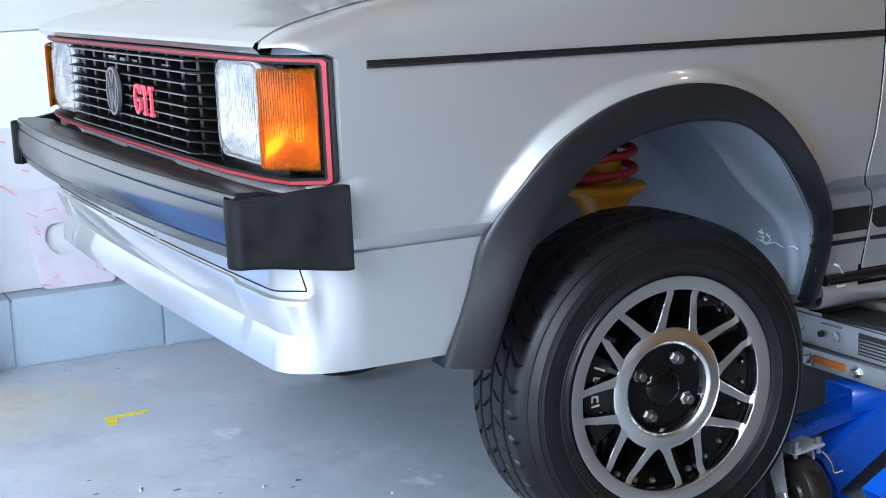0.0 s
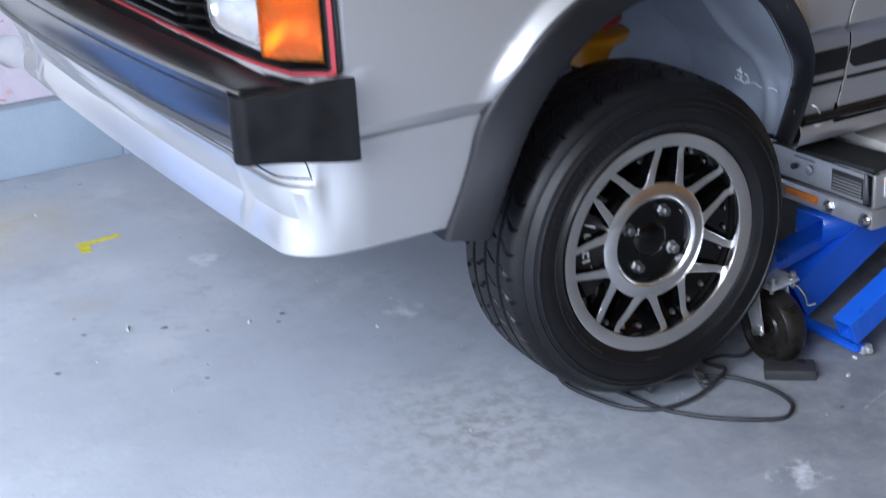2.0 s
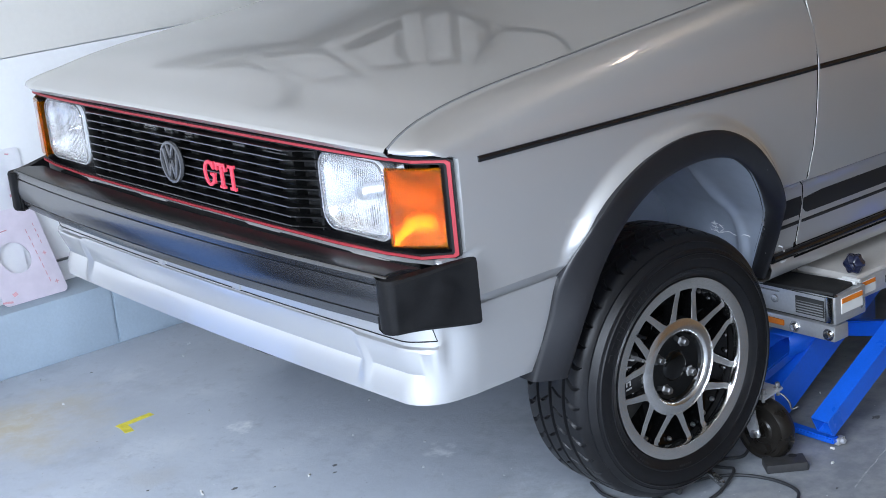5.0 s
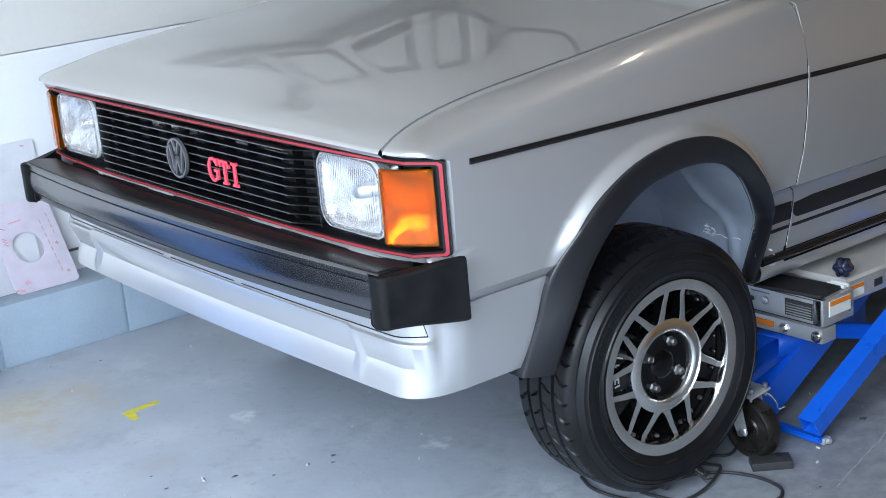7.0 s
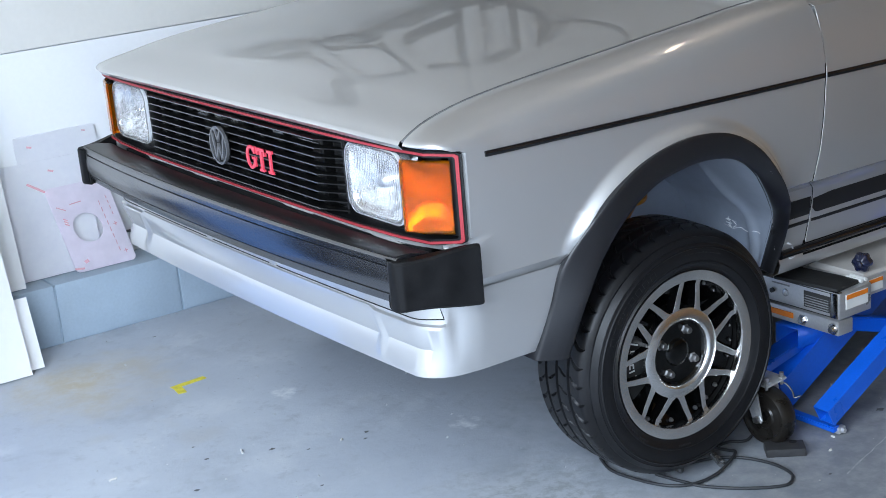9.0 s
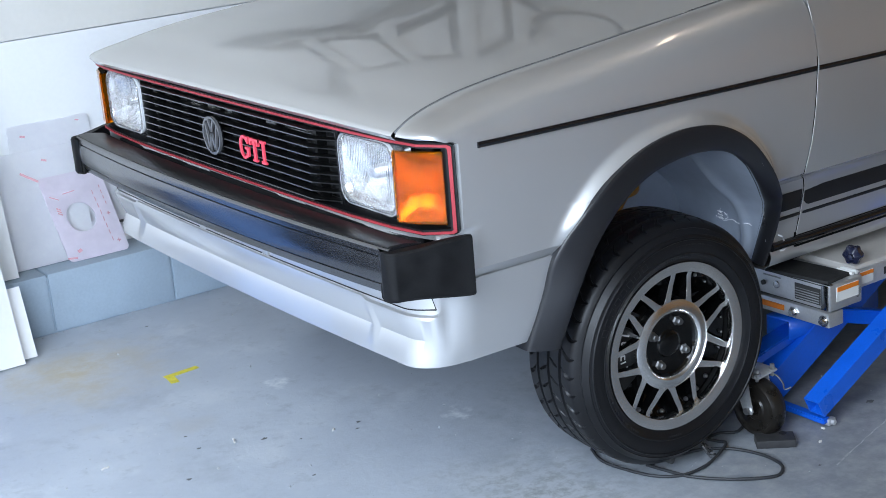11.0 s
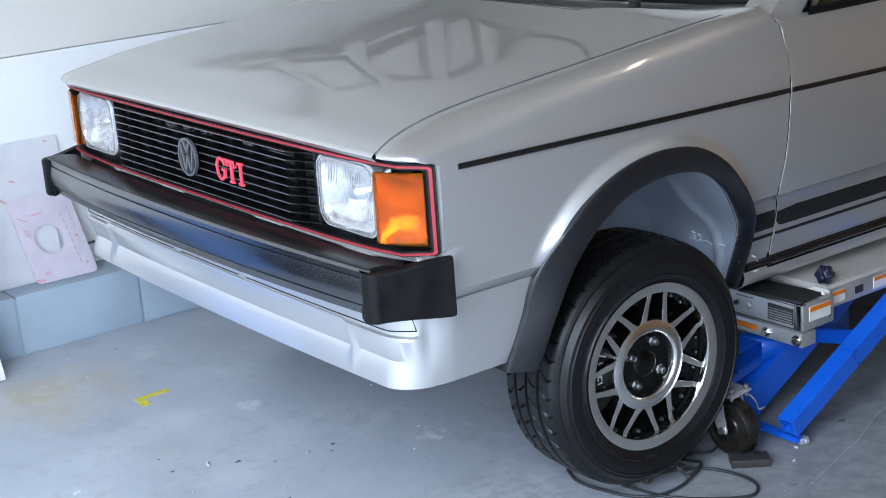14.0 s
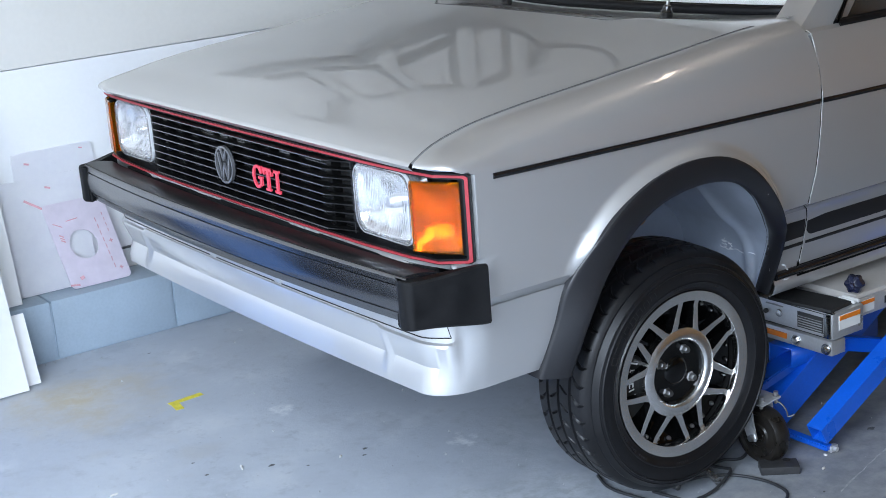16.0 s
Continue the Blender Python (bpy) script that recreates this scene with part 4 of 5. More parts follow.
def door(side):
    zs = spread(0.440, 0.88, 24)
    zs[7], zs[8], zs[9], zs[10] = 0.570, 0.585, 0.600, 0.628
    bm = bmesh.new()
    rows = []
    for z in zs + [0.91, 0.94, 0.97, 0.995, 1.008, 1.014]:
        w = half_width(z, 0.5) if z <= 0.88 else table(z, ((0.88, 0.80), (0.94, 0.79), (0.995, 0.772), (1.008, 0.766), (1.014, 0.752)))
        first = door_edge(z) + 0.0036 + 0.002 * step(z, 0.86, 1.02)
        rows.append([(x, -side * w, z) for x in spread(first, 1.47, 24)])
    loft(rows, False, False, bm)
    bmesh.ops.recalc_face_normals(bm, faces=bm.faces[:])
    bmesh.ops.solidify(bm, geom=bm.faces[:], thickness=-0.0015 if side > 0 else 0.0015)
    d = part("door", bm, silver, car, "silver car door", 40)
    frame_pts = [(0.45, 1.016), (0.54, 1.10), (0.98, 1.40), (1.44, 1.43), (1.46, 1.014)]
    path = [(x, -side * (0.757 - (z - 1.014) * 0.36), z) for x, z in frame_pts]
    part("window_seal", tube(path, 0.011, 8, None, True), black_plastic, d)
    bm = bmesh.new()
    bm.faces.new([bm.verts.new(p) for p in path])
    bmesh.ops.recalc_face_normals(bm, faces=bm.faces[:])
    bmesh.ops.solidify(bm, geom=bm.faces[:], thickness=0.004)
    pane = part("window_pane", bm, glass, d)
    pane.visible_shadow = False
    part("door_handle", box((1.36, -side * 0.81, 0.80), (0.16, 0.02, 0.03), 0.006), black_plastic, d)


for side in (1, -1):
    door(side)
    rows = []
    for x in spread(0.32, 2.05, 30):
        rows.append([(x, -side * y, z) for y, z in ((0.655, 0.432), (0.677, 0.424), (0.682, 0.408), (0.676, 0.388), (0.658, 0.376), (0.60, 0.374))])
    part("sill", loft(rows, False, False), silver, car, "silver rounded sill", 40)
    part("pillar_base", box((0.366, -side * 0.738, 0.965), (0.034, 0.05, 0.085), 0.006), silver, car)
    # pale tube drawing the highlight along the door's leading edge
    edge = [(door_edge(z) + 0.0042, -side * (half_width(z, 0.5) + 0.0004), z) for z in spread(0.44, 0.88, 60)]
    edge += [(0.3505, -side * table(z, ((0.88, 0.80), (0.94, 0.79), (0.995, 0.772))), z) for z in spread(0.89, 0.995, 8)]
    part("door_edge_guard", tube(edge, 0.0009, 6), edge_guard, car, "thin pale line painting the glint on the door edge", 60)
    part("seam_filler", box((0.355, -side * 0.740, 0.76), (0.06, 0.02, 0.26)), silver_inner_dim, car)
    part("seam_filler", box((0.40, -side * 0.640, 0.52), (0.12, 0.02, 0.20)), silver_inner_dim, car)
    part("bonnet_gutter", tube([(x, -side * (seam_y(x) - 0.0045), wing_top(x) - 0.0022) for x in spread(-0.695, 0.25, 40)], 0.003, 6), seam_line, car)

# cowl, screen, pillars, roof and tail


def screen_x(y):
    return 0.30 + 0.115 * (abs(y) / 0.645) ** 1.8


def cowl():
    def fn(u, y):
        a, b = hood_rear(y) + 0.004, screen_x(y) + 0.03
        e = (abs(y) / GAP_Y) ** 6
        z0 = bonnet_z(a, y) - 0.003
        z1 = 1.026 * (1 - e) + wing_top(min(b, 0.4)) * e
        return (a + (b - a) * u, y, z0 + (z1 - z0) * step(u, 0.0, 0.7))
    return sheet(fn, spread(0, 1, 8), spread(-GAP_Y, GAP_Y, 56))


part("cowl", cowl(), silver, car, "silver scuttle panel below the windscreen")
part("cowl_vent", tube([(hood_rear(y) + 0.003, y, bonnet_z(hood_rear(y), y) - 0.0005) for y in spread(-0.36, 0.36, 24)], 0.0032, 6), seam_grey, car)
part("vent_lip", tube([(hood_rear(y) + 0.009, y, bonnet_z(hood_rear(y), y) - 0.0005) for y in spread(-0.352, 0.352, 24)], 0.002, 6), steel, car, "bright edge of the bonnet slot")
SCREEN = [(screen_x(y) + 0.008, y, 1.040) for y in (0.645, 0.5, 0.34, 0.17, 0.0, -0.17, -0.34, -0.5, -0.645)]
TOP = [(0.96 + 0.06 * (y / 0.52) ** 2, y, 1.455 - 0.025 * (y / 0.52) ** 2) for y in (0.52, 0.40, 0.275, 0.14, 0.0, -0.14, -0.275, -0.40, -0.52)]
loop = smooth_path(SCREEN, 5) + smooth_path(TOP[::-1], 5)
part("screen_seal", tube(loop, 0.012, 8, None, True), black_plastic, car, "black rubber windscreen seal", 60)
rows = [[Vector(a).lerp(Vector(b), t) for t in (0, 0.25, 0.5, 0.75, 1)] for a, b in zip(SCREEN, TOP)]
pane = part("windscreen", loft(rows, False, False), glass, car, "clear windscreen")
pane.visible_shadow = False
rows = [[Vector(a).lerp(Vector(b), t) + Vector((0.03, 0, -0.01)) for t in (0.02, 0.5, 0.98)] for a, b in zip(SCREEN, TOP)]
part("sunshade", loft(rows, False, False), shade_white, car, "white folded sunshade behind the windscreen")


def wiper(x, y):
    base = (x, y, bonnet_z(0.2, y) - 0.012)
    w = part("wiper_spindle", lathe(((0.0, 0.0), (0.015, 0.0), (0.015, 0.016), (0.011, 0.022), (0.009, 0.030), (0.0, 0.032)), (0, 0, 0), 24), gloss_black, car, "black wiper spindle cap")
    w.matrix_basis = Matrix.Translation(base) @ Matrix.Rotation(radians(-78), 4, "X")
    part("nut", lathe(((0.0, 0.032), (0.0045, 0.032), (0.0045, 0.042), (0.0, 0.043)), (0, 0, 0), 12), steel, w)


wiper(0.262, -0.405)
wiper(0.235, 0.17)
for side in (1, -1):
    a, b = Vector((0.352, -side * 0.722, 0.995)), Vector((1.02, -side * 0.56, 1.43))
    rows = []
    for t in spread(0, 1, 8):
        p = a.lerp(b, t)
        e = 0.06 * (1 - t) ** 2
        rows.append([p + Vector((-0.02, side * 0.05, 0.03)), p + Vector((0.0, -side * 0.006, 0.012)), p + Vector((0.03 + e, -side * (0.022 + e * 0.1), 0.0)), p + Vector((0.06 + e, -side * 0.02, -0.01)), p + Vector((0.05 + e, side * 0.02, -0.01))])
    part("pillar", loft(rows, True, True), silver, car)
    part("pillar", box((1.52, -side * 0.665, 1.22), (0.09, 0.03, 0.46), 0.008, None, Matrix.Rotation(radians(side * 19), 4, "X")), silver, car)
    rows = []
    for z in spread(0.42, 1.0, 20):
        w = half_width(z, 1.5) if z < 0.88 else 0.80 - (z - 0.88) * 0.35
        rows.append([(x, -side * w * (1 - 0.06 * step(x, 2.4, 3.02)), z) for x in spread(1.48, 3.02, 48)])
    bm = bmesh.new()
    vs = [[bm.verts.new(p) for p in r] for r in rows]
    for i in range(len(vs) - 1):
        for k in range(48):
            q = (vs[i][k], vs[i][k + 1], vs[i + 1][k + 1], vs[i + 1][k])
            if not all(math.hypot(v.co.x - 2.35, v.co.z - 0.36) < 0.31 for v in q):
                bm.faces.new(q)
    bmesh.ops.delete(bm, geom=[v for v in bm.verts if not v.link_faces], context="VERTS")
    part("quarter_panel", bm, silver, car)
    bm = bmesh.new()
    bm.faces.new([bm.verts.new(p) for p in ((1.56, -side * 0.755, 1.0), (2.55, -side * 0.74, 1.0), (2.3, -side * 0.60, 1.40), (1.56, -side * 0.60, 1.42))])
    part("quarter_glass", bm, cabin_dark, car)
part("roof", sheet(lambda x, y: (x, y, 1.40 + 0.075 * (1 - (abs(y) / 0.60) ** 4) * (1 - ((x - 1.7) / 1.1) ** 4 * 0.5)), spread(1.0, 2.42, 16), spread(-0.60, 0.60, 20), None, 0.01), silver, car, "silver roof", 50)
part("tailgate", box((2.78, 0, 1.20), (0.05, 1.28, 0.52), 0.02, None, Matrix.Rotation(radians(-40), 4, "Y")), silver, car)
part("tail_panel", box((3.0, 0, 0.72), (0.08, 1.48, 0.6), 0.03), silver, car)
part("cabin_floor", box((1.7, 0, 0.44), (2.6, 1.36, 0.06)), dark_part, car)
part("dashboard", box((0.72, 0, 0.98), (0.30, 1.36, 0.16), 0.04), cabin_dark, car)
for y in (-0.36, 0.36):
    part("car_seat", box((1.45, y, 0.95), (0.16, 0.5, 0.62), 0.06, None, Matrix.Rotation(radians(12), 4, "Y")), cabin_dark, car)

# ---- wheels ----
HUB = Vector((-0.048, -0.747, 0.312))
TYRE_R = 0.281


def tyre_mesh():
    """A tyre round the y axis, its outer face towards -y at y = 0: ridged sidewalls and a tread of ribs with hooked slots cut across."""
    slots = 42
    n = slots * 32
    prof = [(0.186, 0.004), (0.192, -0.004), (0.200, -0.010), (0.208, -0.0135), (0.2095, -0.0150), (0.2115, -0.0150), (0.213, -0.0140), (0.222, -0.0162), (0.232, -0.0165), (0.2400, -0.0155), (0.2415, -0.0172), (0.2435, -0.0168), (0.2450, -0.0140), (0.2500, -0.0115), (0.2515, -0.0122), (0.2530, -0.0100), (0.258, -0.0050), (0.262, -0.0005)]
    width = 0.178
    tread = []
    for k in range(79):
        v = k / 78
        e = abs(2 * v - 1)
        tread.append((TYRE_R - 0.004 * e ** 2 - 0.015 * max(0, (e - 0.76) / 0.24) ** 2, 0.003 + v * (width - 0.006), v))
    back = [(0.252, width + 0.008), (0.240, width + 0.014), (0.212, width + 0.012), (0.188, width)]

    def depth(a, v):
        for groove in (0.285, 0.5, 0.715):
            if abs(v - groove) < 0.018:
                return 0.0065
        turn = a * slots / (2 * math.pi)
        m = v if v < 0.5 else 1 - v
        if v > 0.5:
            turn += 0.5
        if 0.055 < m < 0.258:
            q = (m - 0.055) / 0.203
            f = (turn + 0.55 * q * q - 0.08 * q) % 1
            w = 0.24 * math.sin(math.pi * q) ** 0.7
        elif 0.325 < m < 0.475:
            q = (m - 0.325) / 0.15
            f = (turn + 0.30 + 0.42 * q) % 1
            w = 0.15 * math.sin(math.pi * q) ** 0.5
        else:
            return 0.0
        if w <= 0 or f > w:
            return 0.0
        return 0.0062 * math.sin(math.pi * f / w) ** 0.6

    rings = []
    for k in range(n):
        a = 2 * math.pi * k / n
        ring = [*prof, *((r - depth(a, v), y) for r, y, v in tread), *back]
        c, d = math.cos(a), math.sin(a)
        rings.append([(r * c, y, r * d) for r, y in ring])
    return loft(rings, False, False, None, True)


def arc_bars(bm, r, y, a0, a1, count, h, fill=0.6):
    for k in range(count):
        if random.random() < 0.12:
            continue
        a = radians(a0 + (a1 - a0) * (k + 0.5) / count)
        w = abs(radians(a1 - a0)) / count * r * fill * random.uniform(0.7, 1.1)
        m = Matrix.Rotation(-a + math.pi / 2, 4, "Y")
        box((r * math.cos(a), y, r * math.sin(a)), (w, 0.0012, h), 0, bm, m)


def outlined_bars(bm, r, y, a0, a1, count, h):
    """Large moulded characters on the sidewall, as thin raised outlines of plain bars."""
    line = 0.0009
    for k in range(count):
        a = radians(a0 + (a1 - a0) * (k + 0.5) / count)
        w = abs(radians(a1 - a0)) / count * r * 0.62
        m = Matrix.Rotation(-a + math.pi / 2, 4, "Y")
        at = Vector((r * math.cos(a), y, r * math.sin(a)))
        for dx, dz, sx, sz in ((0, h / 2, w, line), (0, -h / 2, w, line), (-w / 2, 0, line, h), (w / 2, 0, line, h)):
            box(at + m.to_3x3() @ Vector((dx, 0, dz)), (sx, 0.0010, sz), 0, bm, m)


def wheel_at(m, label):
    """A wheel in its own axes: the face looks to -y, the rim's outer flange stands at y = 0."""
    barrel = [(0.186, 0.0), (0.176, -0.012), (0.172, -0.05), (0.160, -0.15), (0.165, -0.176), (0.186, -0.178)]
    w = part("wheel", lathe([(r, d) for r, d in barrel], (0, 0, 0), 96), dark_part, car, label, 40)
    w.matrix_basis = m
    part("tyre", tyre_mesh(), rubber, w, "black road tyre with a slotted tread", 24)
    bm = bmesh.new()
    outlined_bars(bm, 0.2265, -0.0168, 112, 160, 8, 0.014)
    arc_bars(bm, 0.205, -0.0128, 62, 100, 24, 0.0042, 0.5)
    arc_bars(bm, 0.2305, -0.0164, 66, 92, 26, 0.0022, 0.6)
    arc_bars(bm, 0.205, -0.0128, 200, 236, 16, 0.004, 0.5)
    arc_bars(bm, 0.205, -0.0128, 258, 270, 7, 0.004, 0.5)
    tagged(part("tyre_lettering", bm, rubber_mark, w, "raised moulded marks on the sidewall"), kind="stuff")
    part("rim_lip", lathe(((0.1660, -0.014), (0.1663, 0.0025), (0.1672, 0.0040), (0.1860, 0.0080), (0.1895, 0.0078), (0.1915, 0.003), (0.190, -0.006), (0.176, -0.015)), (0, 0, 0), 128, None, True), machined, w, "machined aluminium rim lip", 40)
    part("hub_ring", lathe(((0.0745, -0.045), (0.0735, -0.013), (0.0755, -0.0085), (0.080, -0.0055), (0.098, -0.0075), (0.102, -0.0105), (0.103, -0.030)), (0, 0, 0), 96, None, True), machined, w, "machined aluminium hub ring", 40)
    for k in range(7):
        base = radians(105 + 360 / 7 * k)
        for s in (-1, 1):
            pts = []
            for r, a in ((0.097, 8.0), (0.106, 9.2), (0.138, 14.8), (0.156, 17.3), (0.1685, 17.4)):
                a = base + s * radians(a)
                pts.append(Vector((r * math.cos(a), 0, r * math.sin(a))))
            rings = []
            for i, p in enumerate(pts):
                t = (pts[min(i + 1, 4)] - pts[max(i - 1, 0)]).normalized()
                side_v = Vector((t.z, 0, -t.x))
                wdt = (0.0125, 0.0078, 0.0064, 0.0060, 0.0064)[i]
                y = (0.0095, 0.0100, 0.0108, 0.0108, 0.0080)[i]
                rings.append([p - side_v * wdt + Vector((0, y, 0)), p - side_v * (wdt - 0.0004) + Vector((0, y - 0.0003, 0)), p + side_v * (wdt - 0.0004) + Vector((0, y - 0.0003, 0)), p + side_v * wdt + Vector((0, y, 0)), p + side_v * wdt + Vector((0, y + 0.0009, 0)), p - side_v * wdt + Vector((0, y + 0.0009, 0))])
            spoke = part("spoke", loft(rings, True, True), machined, w, "", 30)
            back = [[q + Vector((0, 0.0010, 0)) for q in (g[0], g[3])] + [g[3] + Vector((0, 0.024, 0)), g[0] + Vector((0, 0.024, 0))] for g in rings]
            part("spoke_side", loft(back, True, True), cup_black, spoke, "black painted flank of the spoke", 30)
    part("centre_cup", lathe(((0.0, -0.016), (0.024, -0.017), (0.030, -0.020), (0.033, -0.024), (0.056, -0.026), (0.070, -0.023), (0.0745, -0.017), (0.0745, -0.06), (0.0, -0.06)), (0, 0, 0), 64), cup_black, w, "glossy black wheel centre")
    for k in range(4):
        a = radians(60 + 90 * k)
        c = (0.052 * math.cos(a), 0.0, 0.052 * math.sin(a))
        part("wheel_bolt", lathe(((0.0, -0.010), (0.0065, -0.010), (0.0085, -0.013), (0.0085, -0.022), (0.012, -0.025), (0.012, -0.030)), c, 6), bolt_steel, w, "plated wheel bolt")
    for k in range(28):
        a = radians(360 / 28 * (k + 0.5))
        c = (0.160 * math.cos(a), 0.0, 0.160 * math.sin(a))
        part("rim_rivet", lathe(((0.0, -0.024), (0.0035, -0.0255), (0.005, -0.029), (0.005, -0.033)), c, 8), steel, w)
    part("rim_well", lathe(((0.104, -0.052), (0.150, -0.040), (0.170, -0.030), (0.172, -0.040), (0.150, -0.052), (0.104, -0.062)), (0, 0, 0), 64, None, True), cup_black, w)
    part("brake_disc", lathe(((0.05, -0.085), (0.125, -0.085), (0.125, -0.105), (0.05, -0.105)), (0, 0, 0), 64, None, True), disc_steel, w)
    cal = []
    for k in range(13):
        a = radians(150 + 62 * k / 12)
        cal.append([(r * math.cos(a), d, r * math.sin(a)) for r, d in ((0.102, 0.030), (0.146, 0.028), (0.152, 0.036), (0.152, 0.10), (0.102, 0.10))])
    cal = part("brake_caliper", loft(cal, True, True), disc_steel, w, "black brake caliper with pale print", 35)
    bm = bmesh.new()
    for k in range(7):
        a = radians(158 + 7 * k)
        mk = Matrix.Rotation(-a, 4, "Y")
        at = Vector((0.126 * math.cos(a), 0.0285, 0.126 * math.sin(a)))
        tall = (0.021, 0.012, 0.019, 0.012, 0.015, 0.019, 0.012)[k]
        box(at, (tall, 0.0012, 0.0032), 0, bm, mk)
        if k % 2:
            box(at + mk.to_3x3() @ Vector((0.005, 0, 0.005)), (0.0030, 0.0012, 0.009), 0, bm, mk)
            box(at + mk.to_3x3() @ Vector((-0.005, 0, 0.005)), (0.0030, 0.0012, 0.009), 0, bm, mk)
    part("caliper_print", bm, white_print, cal, "pale printed bars")
    part("valve", lathe(((0.0, 0.012), (0.003, 0.012), (0.004, -0.01)), (0.150 * math.cos(2.4), -0.0, 0.150 * math.sin(2.4)), 10), black_plastic, w)
    return w


front = Matrix.Translation(HUB) @ Matrix.Rotation(radians(-1.5), 4, "Z") @ Matrix.Rotation(radians(1.0), 4, "X")
wheel = wheel_at(front, "black and machined alloy wheel with slotted spokes")


def wheel_copy(m):
    made = {}
    for o in (wheel, *wheel.children_recursive):
        c = o.copy()
        scene.collection.objects.link(c)
        made[o] = c
        if o is not wheel:
            c.parent = made[o.parent]
    made[wheel].parent, made[wheel].matrix_basis = car, m


wheel_copy(Matrix.Translation((HUB.x, -HUB.y, HUB.z)) @ Matrix.Rotation(math.pi, 4, "Z"))
wheel_copy(Matrix.Translation((2.35, -0.745, HUB.z)))
wheel_copy(Matrix.Translation((2.35, 0.745, HUB.z)) @ Matrix.Rotation(math.pi, 4, "Z"))

# strut with spring in the front arch
for side in (1, -1):
    sx, sy = -0.006, -side * 0.490
    strut = part("strut", lathe(((0.0, 0.30), (0.026, 0.30), (0.026, -0.10), (0.0, -0.10)), (0, 0, 0), 24), dark_part, car, "suspension strut with a red coil spring")
    strut.matrix_basis = Matrix.Translation((sx, sy, 0.505)) @ Matrix.Rotation(radians(90), 4, "X") @ Matrix.Rotation(math.pi, 4, "Z")
    up = Matrix.Rotation(radians(-90), 4, "X")
    part("spring_perch", lathe(((0.028, 0.055), (0.034, 0.057), (0.055, 0.095), (0.072, 0.098), (0.075, 0.103), (0.075, 0.111), (0.070, 0.114), (0.030, 0.114)), (0, 0, 0), 40), yellow_paint, strut, "yellow spring perch")
    part("spring_collar", lathe(((0.027, 0.114), (0.034, 0.114), (0.034, 0.165), (0.027, 0.165)), (0, 0, 0), 32), yellow_paint, strut)
    coil = []
    for k in range(145):
        a = 2 * math.pi * k / 24
        coil.append((0.056 * math.cos(a), -0.125 - 0.032 * k / 24, 0.056 * math.sin(a)))
    part("coil_spring", tube(coil, 0.0075, 8), red_paint, strut, "red coil spring", 60)

# ---- the lift under the sill ----
lift = thing("car_lift", "low blue and silver car lift standing under the sill", "car lift", at=(0.4, -0.6, 0))
OFF = Matrix.Translation((-0.4, 0.6, 0))


def lift_part(name, bm, mat, label="", parent=None):
    ob = part(name, bm, mat, parent or lift, label)
    if not parent:
        ob.matrix_basis = OFF
    return ob


end = lift_part("end_housing", box((0.465, -0.625, 0.306), (0.11, 0.31, 0.066), 0.004), alu, "silver end housing with labels")
lift_part("end_cap_edge", box((0.408, -0.766, 0.306), (0.006, 0.02, 0.060), 0.003), steel, "", end)
lift_part("lower_bar", box((0.43, -0.625, 0.252), (0.05, 0.31, 0.036), 0.003), alu, "", end)
lift_part("orange_reflector", box((0.4035, -0.60, 0.253), (0.004, 0.085, 0.014), 0.002), label_orange, "orange reflector strip", end)
lift_part("data_label", box((0.4085, -0.712, 0.304), (0.0016, 0.078, 0.040)), label_dark, "dark data label", end)
for k in range(5):
    lift_part("label_line", box((0.4075, -0.712, 0.2885 + 0.0062 * k), (0.0016, 0.072, 0.0024 if k < 4 else 0.0012)), label_grey, "", end)
lift_part("top_rim", box((0.4125, -0.625, 0.3395), (0.010, 0.312, 0.004), 0.0012), steel, "bright folded rim", end)
lift_part("face_groove", box((0.4088, -0.62, 0.3335), (0.0016, 0.30, 0.0016)), label_dark, "", end)
lift_part("face_groove", box((0.4088, -0.62, 0.2755), (0.0016, 0.30, 0.0014)), label_dark, "", end)
lift_part("end_gap", box((0.4088, -0.7555, 0.306), (0.0018, 0.0045, 0.058)), label_dark, "", end)
lift_part("print_line", box((0.4085, -0.60, 0.3235), (0.0016, 0.055, 0.0030)), label_grey, "", end)
lift_part("port", lathe(((0.0, 0.0), (0.006, 0.0), (0.006, 0.006), (0.0, 0.006)), (0.4085, -0.575, 0.303), 16, None, False, Matrix.Rotation(radians(-90), 4, "Z")), label_dark, "", end)
lift_part("plug", lathe(((0.0, 0.004), (0.009, 0.003), (0.010, 0.0), (0.0, -0.004)), (0.4085, -0.615, 0.305), 20, None, False, Matrix.Rotation(radians(-90), 4, "Z")), steel, "", end)
for y in (-0.545, -0.672, -0.765):
    lift_part("bolt_head", lathe(((0.0, 0.012), (0.007, 0.012), (0.009, 0.008), (0.009, 0.003), (0.014, 0.003), (0.014, 0.0)), (0.4045, y, 0.25), 6 if y > -0.7 else 12, None, False, Matrix.Rotation(radians(-90), 4, "Z")), steel, "plated bolt", end)
lift_part("warning_label", box((0.468, -0.781, 0.312), (0.075, 0.0016, 0.036)), label_white, "white and orange warning label", end)
lift_part("label_band", box((0.468, -0.7822, 0.3235), (0.073, 0.0016, 0.011)), label_orange, "", end)
deck = lift_part("deck", box((1.25, -0.615, 0.322), (1.44, 0.27, 0.056), 0.006), deck_paint, "long silver lift deck")
lift_part("deck_edge", box((1.25, -0.753, 0.318), (1.43, 0.010, 0.046), 0.003), alu, "", deck)
